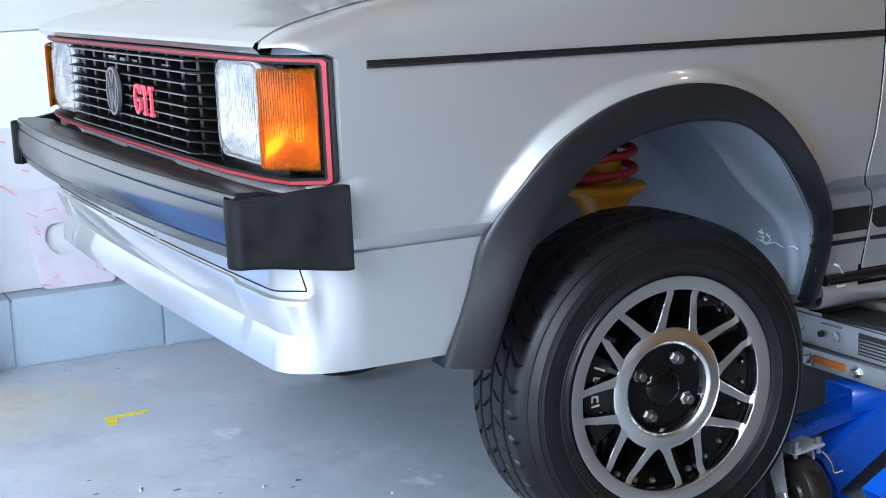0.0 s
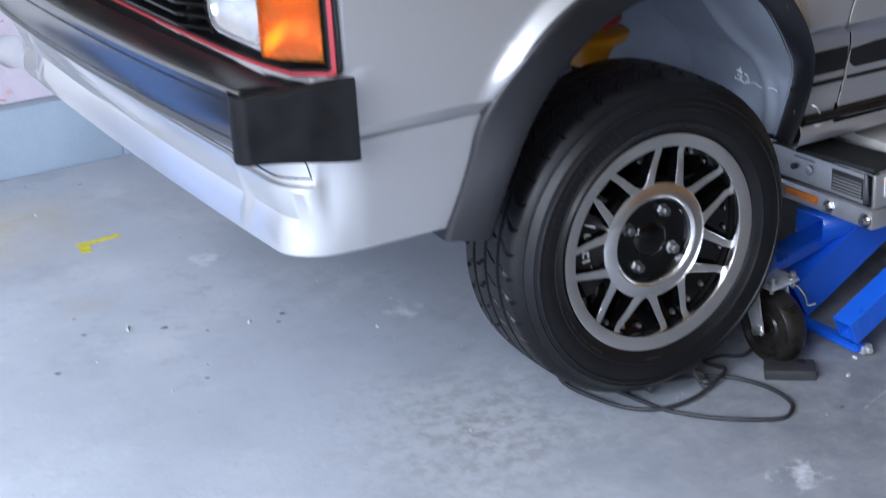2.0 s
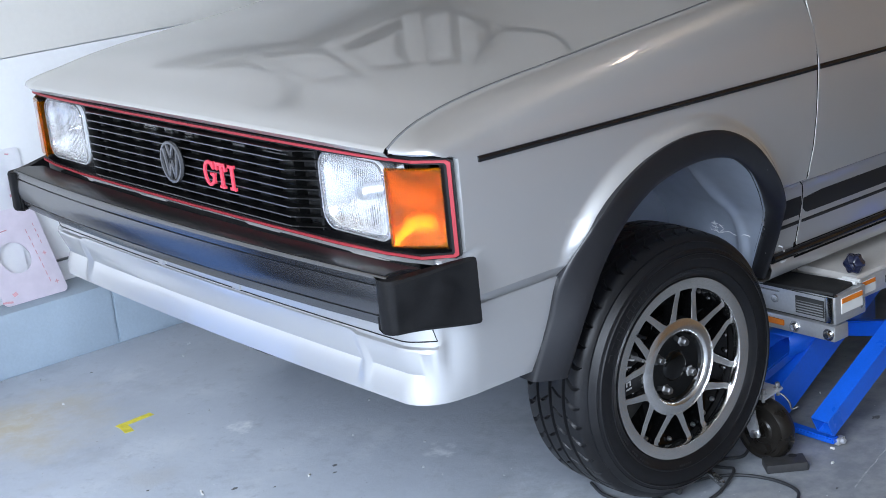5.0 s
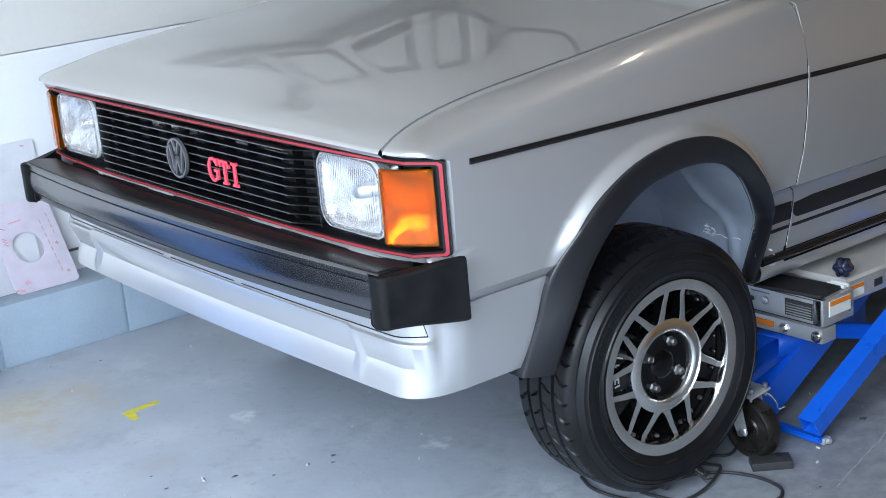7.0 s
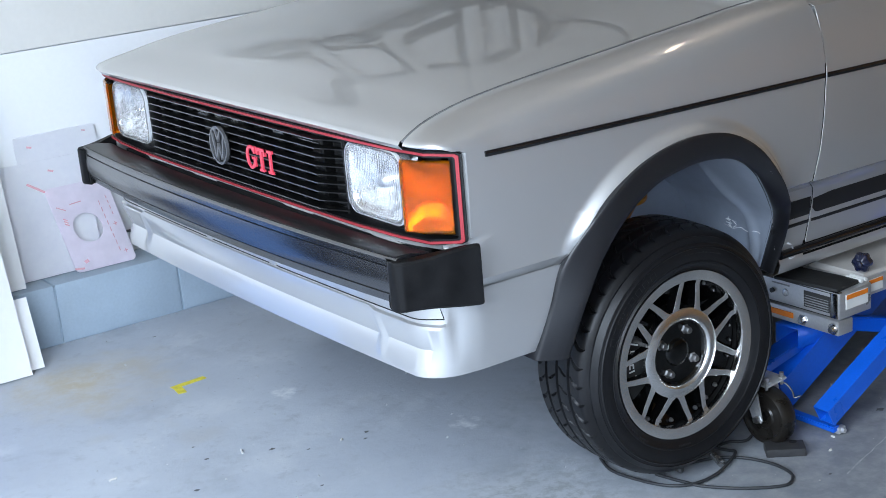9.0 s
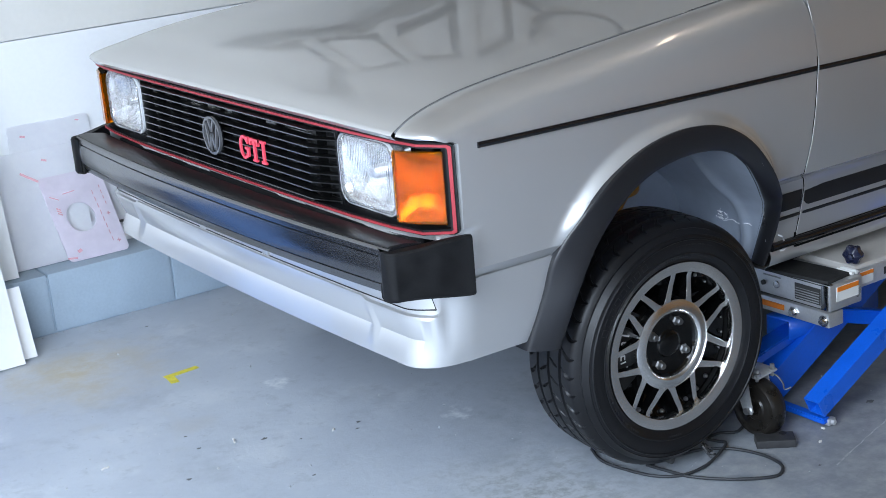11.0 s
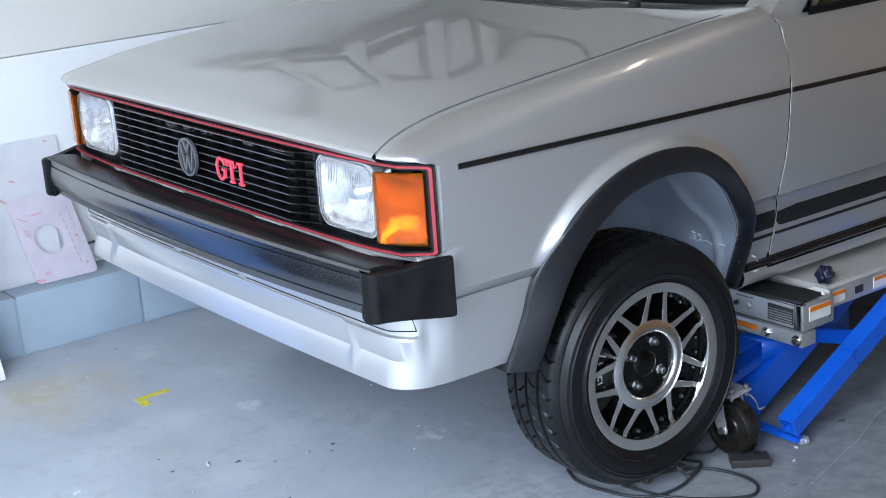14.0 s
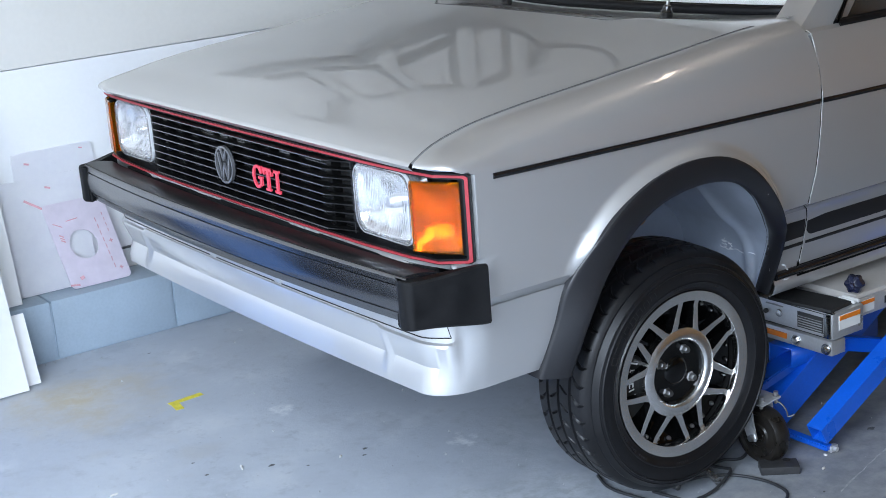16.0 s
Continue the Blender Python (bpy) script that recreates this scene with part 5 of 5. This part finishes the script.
for x in (0.56, 0.72):
    lift_part("deck_label", box((x, -0.7590, 0.319), (0.05, 0.0016, 0.03)), label_white, "white and orange label", deck)
    lift_part("label_band", box((x, -0.7602, 0.329), (0.048, 0.0016, 0.009)), label_orange, "", deck)
lift_part("deck_slot", box((0.64, -0.7585, 0.318), (0.03, 0.002, 0.018)), label_dark, "", deck)
lift_part("rubber_pad", box((0.445, -0.680, 0.3435), (0.092, 0.180, 0.009), 0.003, None, Matrix.Rotation(radians(6), 4, "Z")), pad_rubber, "worn black rubber pad", end)
for x in (1.25, 1.75):
    lift_part("jacking_block", box((x, -0.64, 0.363), (0.12, 0.10, 0.026), 0.005), pad_rubber, "black rubber jacking block", deck)
for x in (0.497, 0.512):
    lift_part("pin", tube([(x, -0.772, 0.3455), (x, -0.725, 0.3455)], 0.005, 8), label_white, "", deck)


def bar(a, b, w, h, name, label="", parent=None, wall=0.0):
    a, b = Vector(a), Vector(b)
    t = (b - a).normalized()
    side_v = t.cross(Vector((0, 0, 1))).normalized()
    up = side_v.cross(t)
    rows = []
    for p in (a, b):
        rows.append([p + side_v * w / 2 * sx + up * h / 2 * sz for sx, sz in ((-1, -1), (1, -1), (1, 1), (-1, 1))])
    bm = loft(rows, True, not wall)
    if wall:
        bmesh.ops.recalc_face_normals(bm, faces=bm.faces[:])
        bmesh.ops.solidify(bm, geom=bm.faces[:], thickness=wall)
    else:
        bmesh.ops.bevel(bm, geom=bm.edges[:], offset=0.003, segments=2, affect="EDGES")
    return lift_part(name, bm, blue_paint, label, parent)


leg = bar((0.352, -0.781, 0.052), (0.90, -0.781, 0.338), 0.046, 0.046, "leg", "blue square tube leg", None, 0.003)
bar((0.37, -0.62, 0.055), (0.80, -0.62, 0.295), 0.05, 0.08, "leg", "blue square tube leg", None, 0.003)
bar((0.375, -0.80, 0.016), (0.375, -0.46, 0.016), 0.025, 0.014, "foot_bar", "blue floor bar")
stub = lift_part("frame_tube", loft([[(x, y, z) for y, z in ((-0.640, 0.162), (-0.565, 0.162), (-0.565, 0.212), (-0.640, 0.212))] for x in (0.425, 0.75)], True, False), blue_paint, "blue square frame tube, open at the end")
wall_mod = stub.modifiers.new("wall", "SOLIDIFY")
wall_mod.thickness = 0.005
bar((0.235, -0.655, 0.1585), (0.62, -0.556, 0.1585), 0.055, 0.025, "caster_arm", "blue caster arm")
bar((0.47, -0.70, 0.235), (0.72, -0.735, 0.165), 0.03, 0.035, "link", "blue link bar")
lift_part("foot_block", box((0.387, -0.798, 0.012), (0.024, 0.014, 0.016), 0.002), zinc, "", None)
lift_part("foot_bolt", lathe(((0.0, 0.008), (0.006, 0.008), (0.007, 0.0), (0.0, 0.0)), (0.385, -0.807, 0.014), 6), zinc, "plated foot bolt", None)
for x, z in ((0.60, 0.19), (0.655, 0.185)):
    lift_part("pivot_bolt", lathe(((0.0, 0.02), (0.008, 0.02), (0.008, 0.0), (0.0, 0.0)), (x, -0.768, z), 10), steel, "", None)
# caster
plate = lift_part("caster_plate", box((0.25, -0.690, 0.152), (0.066, 0.084, 0.005), 0.002, None, Matrix.Rotation(radians(-6), 4, "Y")), zinc, "plated caster plate")
for dx, dy in ((-0.025, -0.036), (0.025, -0.036), (-0.025, 0.036), (0.025, 0.036)):
    lift_part("caster_bolt", lathe(((0.0, 0.014), (0.0055, 0.014), (0.0055, 0.004), (0.009, 0.004), (0.009, -0.004), (0.004, -0.004), (0.004, -0.016), (0.0, -0.016)), (0.25 + dx, -0.690 + dy * 0.9, 0.155), 8, None, False, Matrix.Rotation(radians(-90), 4, "X")), steel, "", plate)
CW = Vector((0.238, -0.715, 0.0705))
SPIN = Matrix.Rotation(radians(-90), 4, "Z")
for dx in (-0.034, 0.034):
    rows = []
    for f, wdt in ((0.0, 0.026), (0.45, 0.019), (0.92, 0.015), (1.0, 0.009)):
        p = Vector((CW.x + dx, CW.y + 0.03 * (1 - f), 0.150 - 0.088 * f))
        rows.append([p + Vector((-0.002, -wdt, 0)), p + Vector((-0.002, wdt, 0)), p + Vector((0.002, wdt, 0)), p + Vector((0.002, -wdt, 0))])
    lift_part("caster_fork", loft(rows, True, True), zinc, "plated caster fork", plate)
cw = lift_part("caster_wheel", lathe(((0.012, -0.018), (0.026, -0.019), (0.030, -0.0155), (0.050, -0.0165), (0.054, -0.023), (0.063, -0.0225), (0.068, -0.016), (0.070, -0.008), (0.0705, 0.0), (0.070, 0.008), (0.068, 0.016), (0.063, 0.0225), (0.054, 0.023), (0.050, 0.0165), (0.030, 0.0155), (0.026, 0.019), (0.012, 0.018)), CW, 64, None, True, SPIN), caster_black, "dark scuffed caster wheel")
lift_part("axle_nut", lathe(((0.0, 0.046), (0.008, 0.046), (0.0095, 0.036), (0.0, 0.036)), CW, 6, None, False, SPIN), steel, "", cw)
lift_part("brake_lever", tube(smooth_path([(0.272, -0.70, 0.145), (0.285, -0.725, 0.138), (0.289, -0.742, 0.122), (0.289, -0.748, 0.108), (0.300, -0.757, 0.112)], 5), 0.002, 8), bolt_steel, "", cw)
tagged(lift)

wedge = part("wheel_chock", box((0.222, -0.778, 0.010), (0.090, 0.050, 0.019), 0.002, None, Matrix.Rotation(radians(-38), 4, "Z")), chock_steel)
part("bolt_hole", lathe(((0.0, 0.0), (0.009, 0.0), (0.009, 0.0008), (0.0, 0.0008)), (0.247, -0.779, 0.0200), 20, None, False, Matrix.Rotation(radians(-90), 4, "X")), black_gap, wedge)
tagged(wedge, "small dark steel block beside the caster", "block")

# hydraulic hose with fitting
pts = [(0.34, -0.60, 0.012), (0.214, -0.675, 0.006), (0.166, -0.655, 0.006), (0.125, -0.656, 0.006), (0.132, -0.685, 0.006), (0.130, -0.711, 0.012), (0.097, -0.734, 0.014), (0.022, -0.759, 0.008), (-0.049, -0.755, 0.006), (-0.097, -0.713, 0.006), (-0.123, -0.635, 0.006), (-0.128, -0.57, 0.006), (-0.105, -0.51, 0.006)]
hose = part("hydraulic_hose", tube(smooth_path(pts, 10), 0.0037, 8), hose_rubber, None, "", 60)
tagged(hose, "black hydraulic hose coiled loosely on the floor", "hose")
pts = [(-0.022, -0.676, 0.012), (0.017, -0.673, 0.006), (0.076, -0.692, 0.006), (0.126, -0.733, 0.005), (0.151, -0.798, 0.005), (0.149, -0.855, 0.005), (0.13, -0.886, 0.005), (0.09, -0.898, 0.005), (0.02, -0.849, 0.005), (-0.036, -0.779, 0.005), (-0.054, -0.727, 0.005), (-0.07, -0.66, 0.005)]
part("hose_loop", tube(smooth_path(pts, 10), 0.0037, 8), hose_rubber, hose, "", 60)
part("hose_end", lathe(((0.0, -0.01), (0.007, -0.01), (0.008, 0.0), (0.008, 0.014), (0.005, 0.016), (0.0, 0.016)), (-0.024, -0.682, 0.012), 12), bolt_steel, hose)
knurl = [(0.0, 0.0)]
for k in range(9):
    knurl += [(0.0052, 0.006 * k), (0.0052, 0.006 * k + 0.0015), (0.0088, 0.006 * k + 0.002), (0.0088, 0.006 * k + 0.0045), (0.0052, 0.006 * k + 0.005)]
knurl.append((0.0, 0.054))
part("fitting", lathe(knurl, (0.080, -0.690, 0.013), 16, None, False, Matrix.Rotation(radians(-22), 4, "Z")), steel, hose, "ribbed plated hose fitting")

bm = lathe(((0.0, 0.0), (0.013, 0.002), (0.021, 0.009), (0.0235, 0.019), (0.021, 0.029), (0.013, 0.036), (0.008, 0.038), (0.0075, 0.046), (0.0, 0.047)), (0, 0, 0), 48)
for v in bm.verts:
    f = 1 + 0.09 * math.cos(6 * math.atan2(v.co.z, v.co.x))
    v.co.x, v.co.z = v.co.x * f, v.co.z * f
knob = part("clamp_knob", bm, surface("knob_blue_black", (0.010, 0.013, 0.035), 0.25, coat=0.5))
knob.matrix_basis = Matrix.Translation((0.560, -0.728, 0.3735)) @ Matrix.Rotation(radians(-70), 4, "Z")
tagged(knob, "dark blue-black lobed knob lying on the lift deck", "knob")

# ---- things along the wall ----


def board(name, x0, x1, y0, z0, y1, z1, t, mat, label, category, r=0.0, hole=None, shear=0.0):
    """A flat sheet leaning back from (y0, z0) at its foot to (y1, z1) at its top."""
    way = Vector((0, y1 - y0, z1 - z0))
    h = way.length
    way.normalize()
    out = Vector((0, -way.z, way.y))

    def place(u, v, w):
        return Vector((u + shear * v, y0, z0)) + way * v + out * w
    w = x1 - x0
    poly = rounded((x0 + x1) / 2, h / 2, w, h, r or 0.0005, 5)
    if hole:
        hx, hv, hr = hole
        n = len(poly)
        ring = []
        for u, v in poly:
            a = math.atan2(v - hv, u - hx)
            ring.append((hx + hr * math.cos(a), hv + hr * math.sin(a)))
        dense_o, dense_i = [], []
        for k in range(n):
            for f in (0, 0.25, 0.5, 0.75):
                u = poly[k][0] + (poly[(k + 1) % n][0] - poly[k][0]) * f
                v = poly[k][1] + (poly[(k + 1) % n][1] - poly[k][1]) * f
                a = math.atan2(v - hv, u - hx)
                dense_o.append((u, v))
                dense_i.append((hx + hr * math.cos(a), hv + hr * math.sin(a)))
        rows = [[place(*o, 0), place(*o, t), place(*i, t), place(*i, 0)] for o, i in zip(dense_o, dense_i)]
        bm = loft(rows, True, False, None, True)
    else:
        bm = prism(poly, place, t)
    ob = part(name, bm, mat)
    return tagged(ob, label, category), place


board("white_board", -1.9, -0.895, 1.10, 0.002, 1.44, 1.14, 0.012, board_white, "white painted board leaning against the wall", "board")
board("white_offcut", -0.915, -0.846, 1.135, 0.002, 1.20, 0.205, 0.012, board_white, "short white offcut leaning on the board", "board")
board("white_trim_strip", -0.86, -0.80, 1.33, 0.192, 1.448, 0.75, 0.012, board_white, "white trim strip leaning on the block ledge", "board")
tall, at_tall = board("acrylic_sheet", -0.725, -0.462, 1.405, 0.192, 1.453, 0.625, 0.004, acrylic_clear, "clear acrylic sheet in protective film leaning on the ledge", "sheet", 0.012)
low, at_low = board("acrylic_sheet", -0.79, -0.52, 1.385, 0.192, 1.440, 0.545, 0.004, acrylic_clear, "clear acrylic sheet in protective film leaning on the ledge", "sheet", 0.008)
pink, at_pink = board("acrylic_sheet", -0.628, -0.428, 1.345, 0.192, 1.425, 0.455, 0.004, acrylic_pink, "pink-filmed acrylic sheet with a round hole", "sheet", 0.016, (-0.540, 0.132, 0.047), -0.13)


def print_marks(owner, at, marks):
    for u, v, w, h, a in marks:
        c, d = math.cos(radians(a)), math.sin(radians(a))
        q = [(u + c * du * w / 2 - d * dv * h / 2, v + d * du * w / 2 + c * dv * h / 2) for du, dv in ((-1, -1), (1, -1), (1, 1), (-1, 1))]
        part("film_print", prism(q, lambda a1, b1, w1: at(a1, b1, 0.0045 + w1), 0.0006), film_red, owner)


print_marks(pink, at_pink, [(-0.452, 0.035 + 0.0 * k, 0.012, 0.003, a) for k, a in ((0, 0), (0, 90))] + [(-0.452, 0.125, 0.012, 0.003, a) for a in (0, 90)] + [(-0.60, 0.17 - 0.008 * k, 0.014, 0.004, -35) for k in range(3)] + [(-0.585, 0.03, 0.014, 0.010, 20), (-0.615, 0.012, 0.03, 0.006, -8)])
print_marks(pink, at_pink, [(-0.470 - 0.001 * k, 0.045 + 0.022 * k, 0.0022, 0.014, 0) for k in range(8)] + [(-0.448 - 0.0006 * k, 0.16 + 0.018 * k, 0.0022, 0.010, 0) for k in range(4)] + [(-0.60, 0.205, 0.03, 0.003, -30), (-0.55, 0.215, 0.04, 0.003, 5)])
print_marks(low, at_low, [(-0.70, 0.285, 0.03, 0.007, -35), (-0.675, 0.268, 0.03, 0.007, -35), (-0.65, 0.251, 0.03, 0.006, -35), (-0.63, 0.32, 0.018, 0.006, -20)])
print_marks(tall, at_tall, [(-0.68, 0.40, 0.016, 0.006, -15), (-0.50, 0.42, 0.012, 0.004, -15), (-0.52, 0.30, 0.02, 0.008, -10)])

# ---- marks and grit on the floor ----
bm = box((-0.588, 0.692, 0.001), (0.105, 0.020, 0.0015), 0, None, Matrix.Rotation(radians(4), 4, "Z"))
box((-0.630, 0.662, 0.001), (0.024, 0.060, 0.0016), 0, bm, Matrix.Rotation(radians(-8), 4, "Z"))
tagged(part("floor_mark", bm, yellow_mark), "yellow chalk angle mark on the concrete", "marking")
crack = []
for k in range(33):
    f = k / 32
    x, y = 0.236 + 0.99 * f, -0.952 + 0.33 * f
    x, y = x + 0.004 * math.sin(23 * f) + random.uniform(-0.002, 0.002), y + 0.005 * math.sin(17 * f + 1) + random.uniform(-0.003, 0.003)
    crack.append([(x, y - 0.0018 - 0.001 * math.sin(31 * f), 0.0008), (x, y + 0.0018, 0.0008)])
crack = part("floor_crack", loft(crack, False, False), seam_dust)
tagged(crack, "thin pale dust-filled crack across the concrete", "crack")
spot_rng = random.Random(9)
for x, y, r in ((0.561, -0.772, 0.013), (0.209, -0.924, 0.005), (-0.635, 0.116, 0.009), (-0.784, 0.183, 0.008), (-0.776, 0.273, 0.005), (-0.57, 0.049, 0.005), (-0.88, 0.039, 0.008), (-0.41, 0.034, 0.009), (-0.435, 0.001, 0.006), (-0.496, 1.128, 0.006), (-0.65, -0.153, 0.006)):
    bm = bmesh.new()
    bm.faces.new([bm.verts.new((x + r * spot_rng.uniform(0.5, 1.3) * math.cos(a), y + 0.7 * r * spot_rng.uniform(0.5, 1.2) * math.sin(a), 0.0010)) for a in spread(0, 2 * math.pi, 14)[:-1]])
    tagged(part("oil_spot", bm, oil_stain), "small dark oil spot on the concrete", "stain", "oil spots")
for x, y, length, turn in ((-0.699, 0.156, 0.022, 70), (-1.006, 0.239, 0.020, 10), (-0.483, 0.034, 0.010, 40), (0.30, -0.845, 0.008, 15), (0.36, -0.80, 0.010, 100)):
    twig = tube([(-length / 2, 0, 0.003), (-length / 6, 0.0012, 0.0034), (length / 4, -0.001, 0.003), (length / 2, 0.001, 0.0026)], 0.0026, 6)
    ob = part("debris", twig, chip_white, None, "", 60)
    ob.matrix_basis = pose(x, y, 0, 0, 0, turn)
    tagged(ob, "small pale chip of debris on the concrete", "debris", "chips on the floor")
grit = bmesh.new()
rng = random.Random(4)
for k in range(150):
    x, y = rng.uniform(-1.5, 0.9), rng.uniform(-1.2, 1.2)
    r = rng.choice((0.0012, 0.0018, 0.0025, 0.004))
    m = Matrix.Translation((x, y, r * 0.4)) @ Euler((rng.random() * 6, rng.random() * 6, rng.random() * 6)).to_matrix().to_4x4() @ Matrix.Diagonal((r, r * 0.7, r * 0.45, 1))
    bmesh.ops.create_icosphere(grit, subdivisions=1, radius=1, matrix=m)
for k in range(220):
    x = rng.uniform(-1.2, 1.5)
    r = rng.uniform(0.0010, 0.0026)
    m = Matrix.Translation((x, BLOCK_Y - rng.random() ** 2 * 0.02, r * 0.4)) @ Euler((rng.random() * 6, rng.random() * 6, rng.random() * 6)).to_matrix().to_4x4() @ Matrix.Diagonal((r * 1.6, r, r * 0.6, 1))
    bmesh.ops.create_icosphere(grit, subdivisions=1, radius=1, matrix=m)
tagged(part("floor_grit", grit, stone_grit), "scattered grit and crumbs on the concrete", "grit", kind="stuff")

# ---- storage on the wall above the car ----
rack_paint = surface("rack_paint", (0.50, 0.485, 0.455), 0.5, bump=0.1, scale=60, vary=0.15, vary_scale=3)
rack = thing("wall_rack", "dark slotted storage rack on the wall above the car", "rack", at=(0, 0, 0))
for x, w, z, h in ((0.36, 1.10, 1.415, 0.020), (0.42, 1.06, 1.490, 0.012), (0.52, 1.30, 1.825, 0.060)):
    part("shelf_board", box((x, WALL_Y - 0.12, z), (w, 0.24, h), 0.004), rack_paint, rack)
for x, z0 in ((0.10, 1.43), (0.47, 1.38), (0.79, 1.40), (1.02, 1.52)):
    part("rack_upright", box((x, WALL_Y - 0.246, (z0 + 1.80) / 2), (0.068, 0.012, 1.80 - z0), 0.003), rack_paint, rack)
crate_paint = surface("crate_plastic", (0.62, 0.60, 0.57), 0.5, bump=0.1, scale=60, vary=0.12, vary_scale=3)
for x, w, h in ((-0.02, 0.15, 0.22), (0.28, 0.27, 0.26), (0.63, 0.22, 0.23), (0.905, 0.14, 0.24)):
    bm = box((x, WALL_Y - 0.12, 1.499 + h / 2), (w, 0.17, h), 0.008)
    crate = part("storage_box", bm, crate_paint)
    tagged(crate, "pale plain storage box on the wall rack", "box", "boxes on the rack")
    part("lid", box((x, WALL_Y - 0.12, 1.499 + h + 0.008), (w + 0.012, 0.18, 0.014), 0.004), crate_paint, crate)
for line in (((0.13, 1.43), (0.15, 1.36), (0.24, 1.315), (0.33, 1.34), (0.36, 1.40)), ((0.70, 1.40), (0.84, 1.42), (0.96, 1.51), (1.07, 1.63), (1.09, 1.72), (1.04, 1.79)), ((1.06, 1.74), (1.13, 1.71), (1.22, 1.745), (1.32, 1.81), (1.41, 1.89), (1.47, 2.00), (1.46, 2.10))):
    loop_pts = smooth_path([(x, WALL_Y - 0.266, z) for x, z in line], 8)
    tagged(part("cable_loop", tube(loop_pts, 0.011, 8), hose_rubber, None, "", 60), "dark cable hanging in a bow from the rack", "cable")

# ---- bins by the wall, out of view, added for the bumper to mirror ----


def bin_at(x, y, w, d, h, mat, label):
    """An open plastic bin: tapered walls with a thickness and a rolled rim."""
    rows = []
    for f, z in ((0.90, 0.004), (1.0, h - 0.02), (1.04, h - 0.018), (1.04, h), (0.97, h), (0.87, 0.012)):
        rows.append([(x + (u - x) * f, y + (v - y) * f, z) for u, v in rounded(x, y, w, d, 0.04, 4)])
    return tagged(part("storage_bin", loft(rows, True, True), mat, None, "", 40), label, "bin")


bin_at(-1.43, 1.00, 0.50, 0.24, 0.50, surface("bin_blue", (0.16, 0.33, 0.72), 0.4, bump=0.05, scale=80, vary=0.1), "blue plastic storage bin standing by the wall")
# added dark body, so the bumper's near end mirrors something dark
bin_at(-2.09, 0.96, 0.70, 0.40, 0.55, surface("bin_black", (0.02, 0.02, 0.022), 0.5, bump=0.05, scale=80, vary=0.2), "large black bin, added unseen to darken the bumper's reflection")

# ---- lamp on the ceiling ----
lamp_glow = bpy.data.materials.new("lamp_glow")
lamp_glow.use_nodes = True
glow = lamp_glow.node_tree.nodes["Principled BSDF"]
glow.inputs["Emission Color"].default_value = (1.0, 0.84, 0.64, 1)
glow.inputs["Emission Strength"].default_value = 20.0
ceiling_light = part("ceiling_light", box((1.04, -0.96, 2.48), (0.11, 0.34, 0.04), 0.006), wall_white)
tagged(ceiling_light, "small lit ceiling lamp over the car", "ceiling lamp")
part("diffuser", box((1.04, -0.96, 2.455), (0.05, 0.26, 0.014), 0.004), lamp_glow, ceiling_light, "glowing warm diffuser")
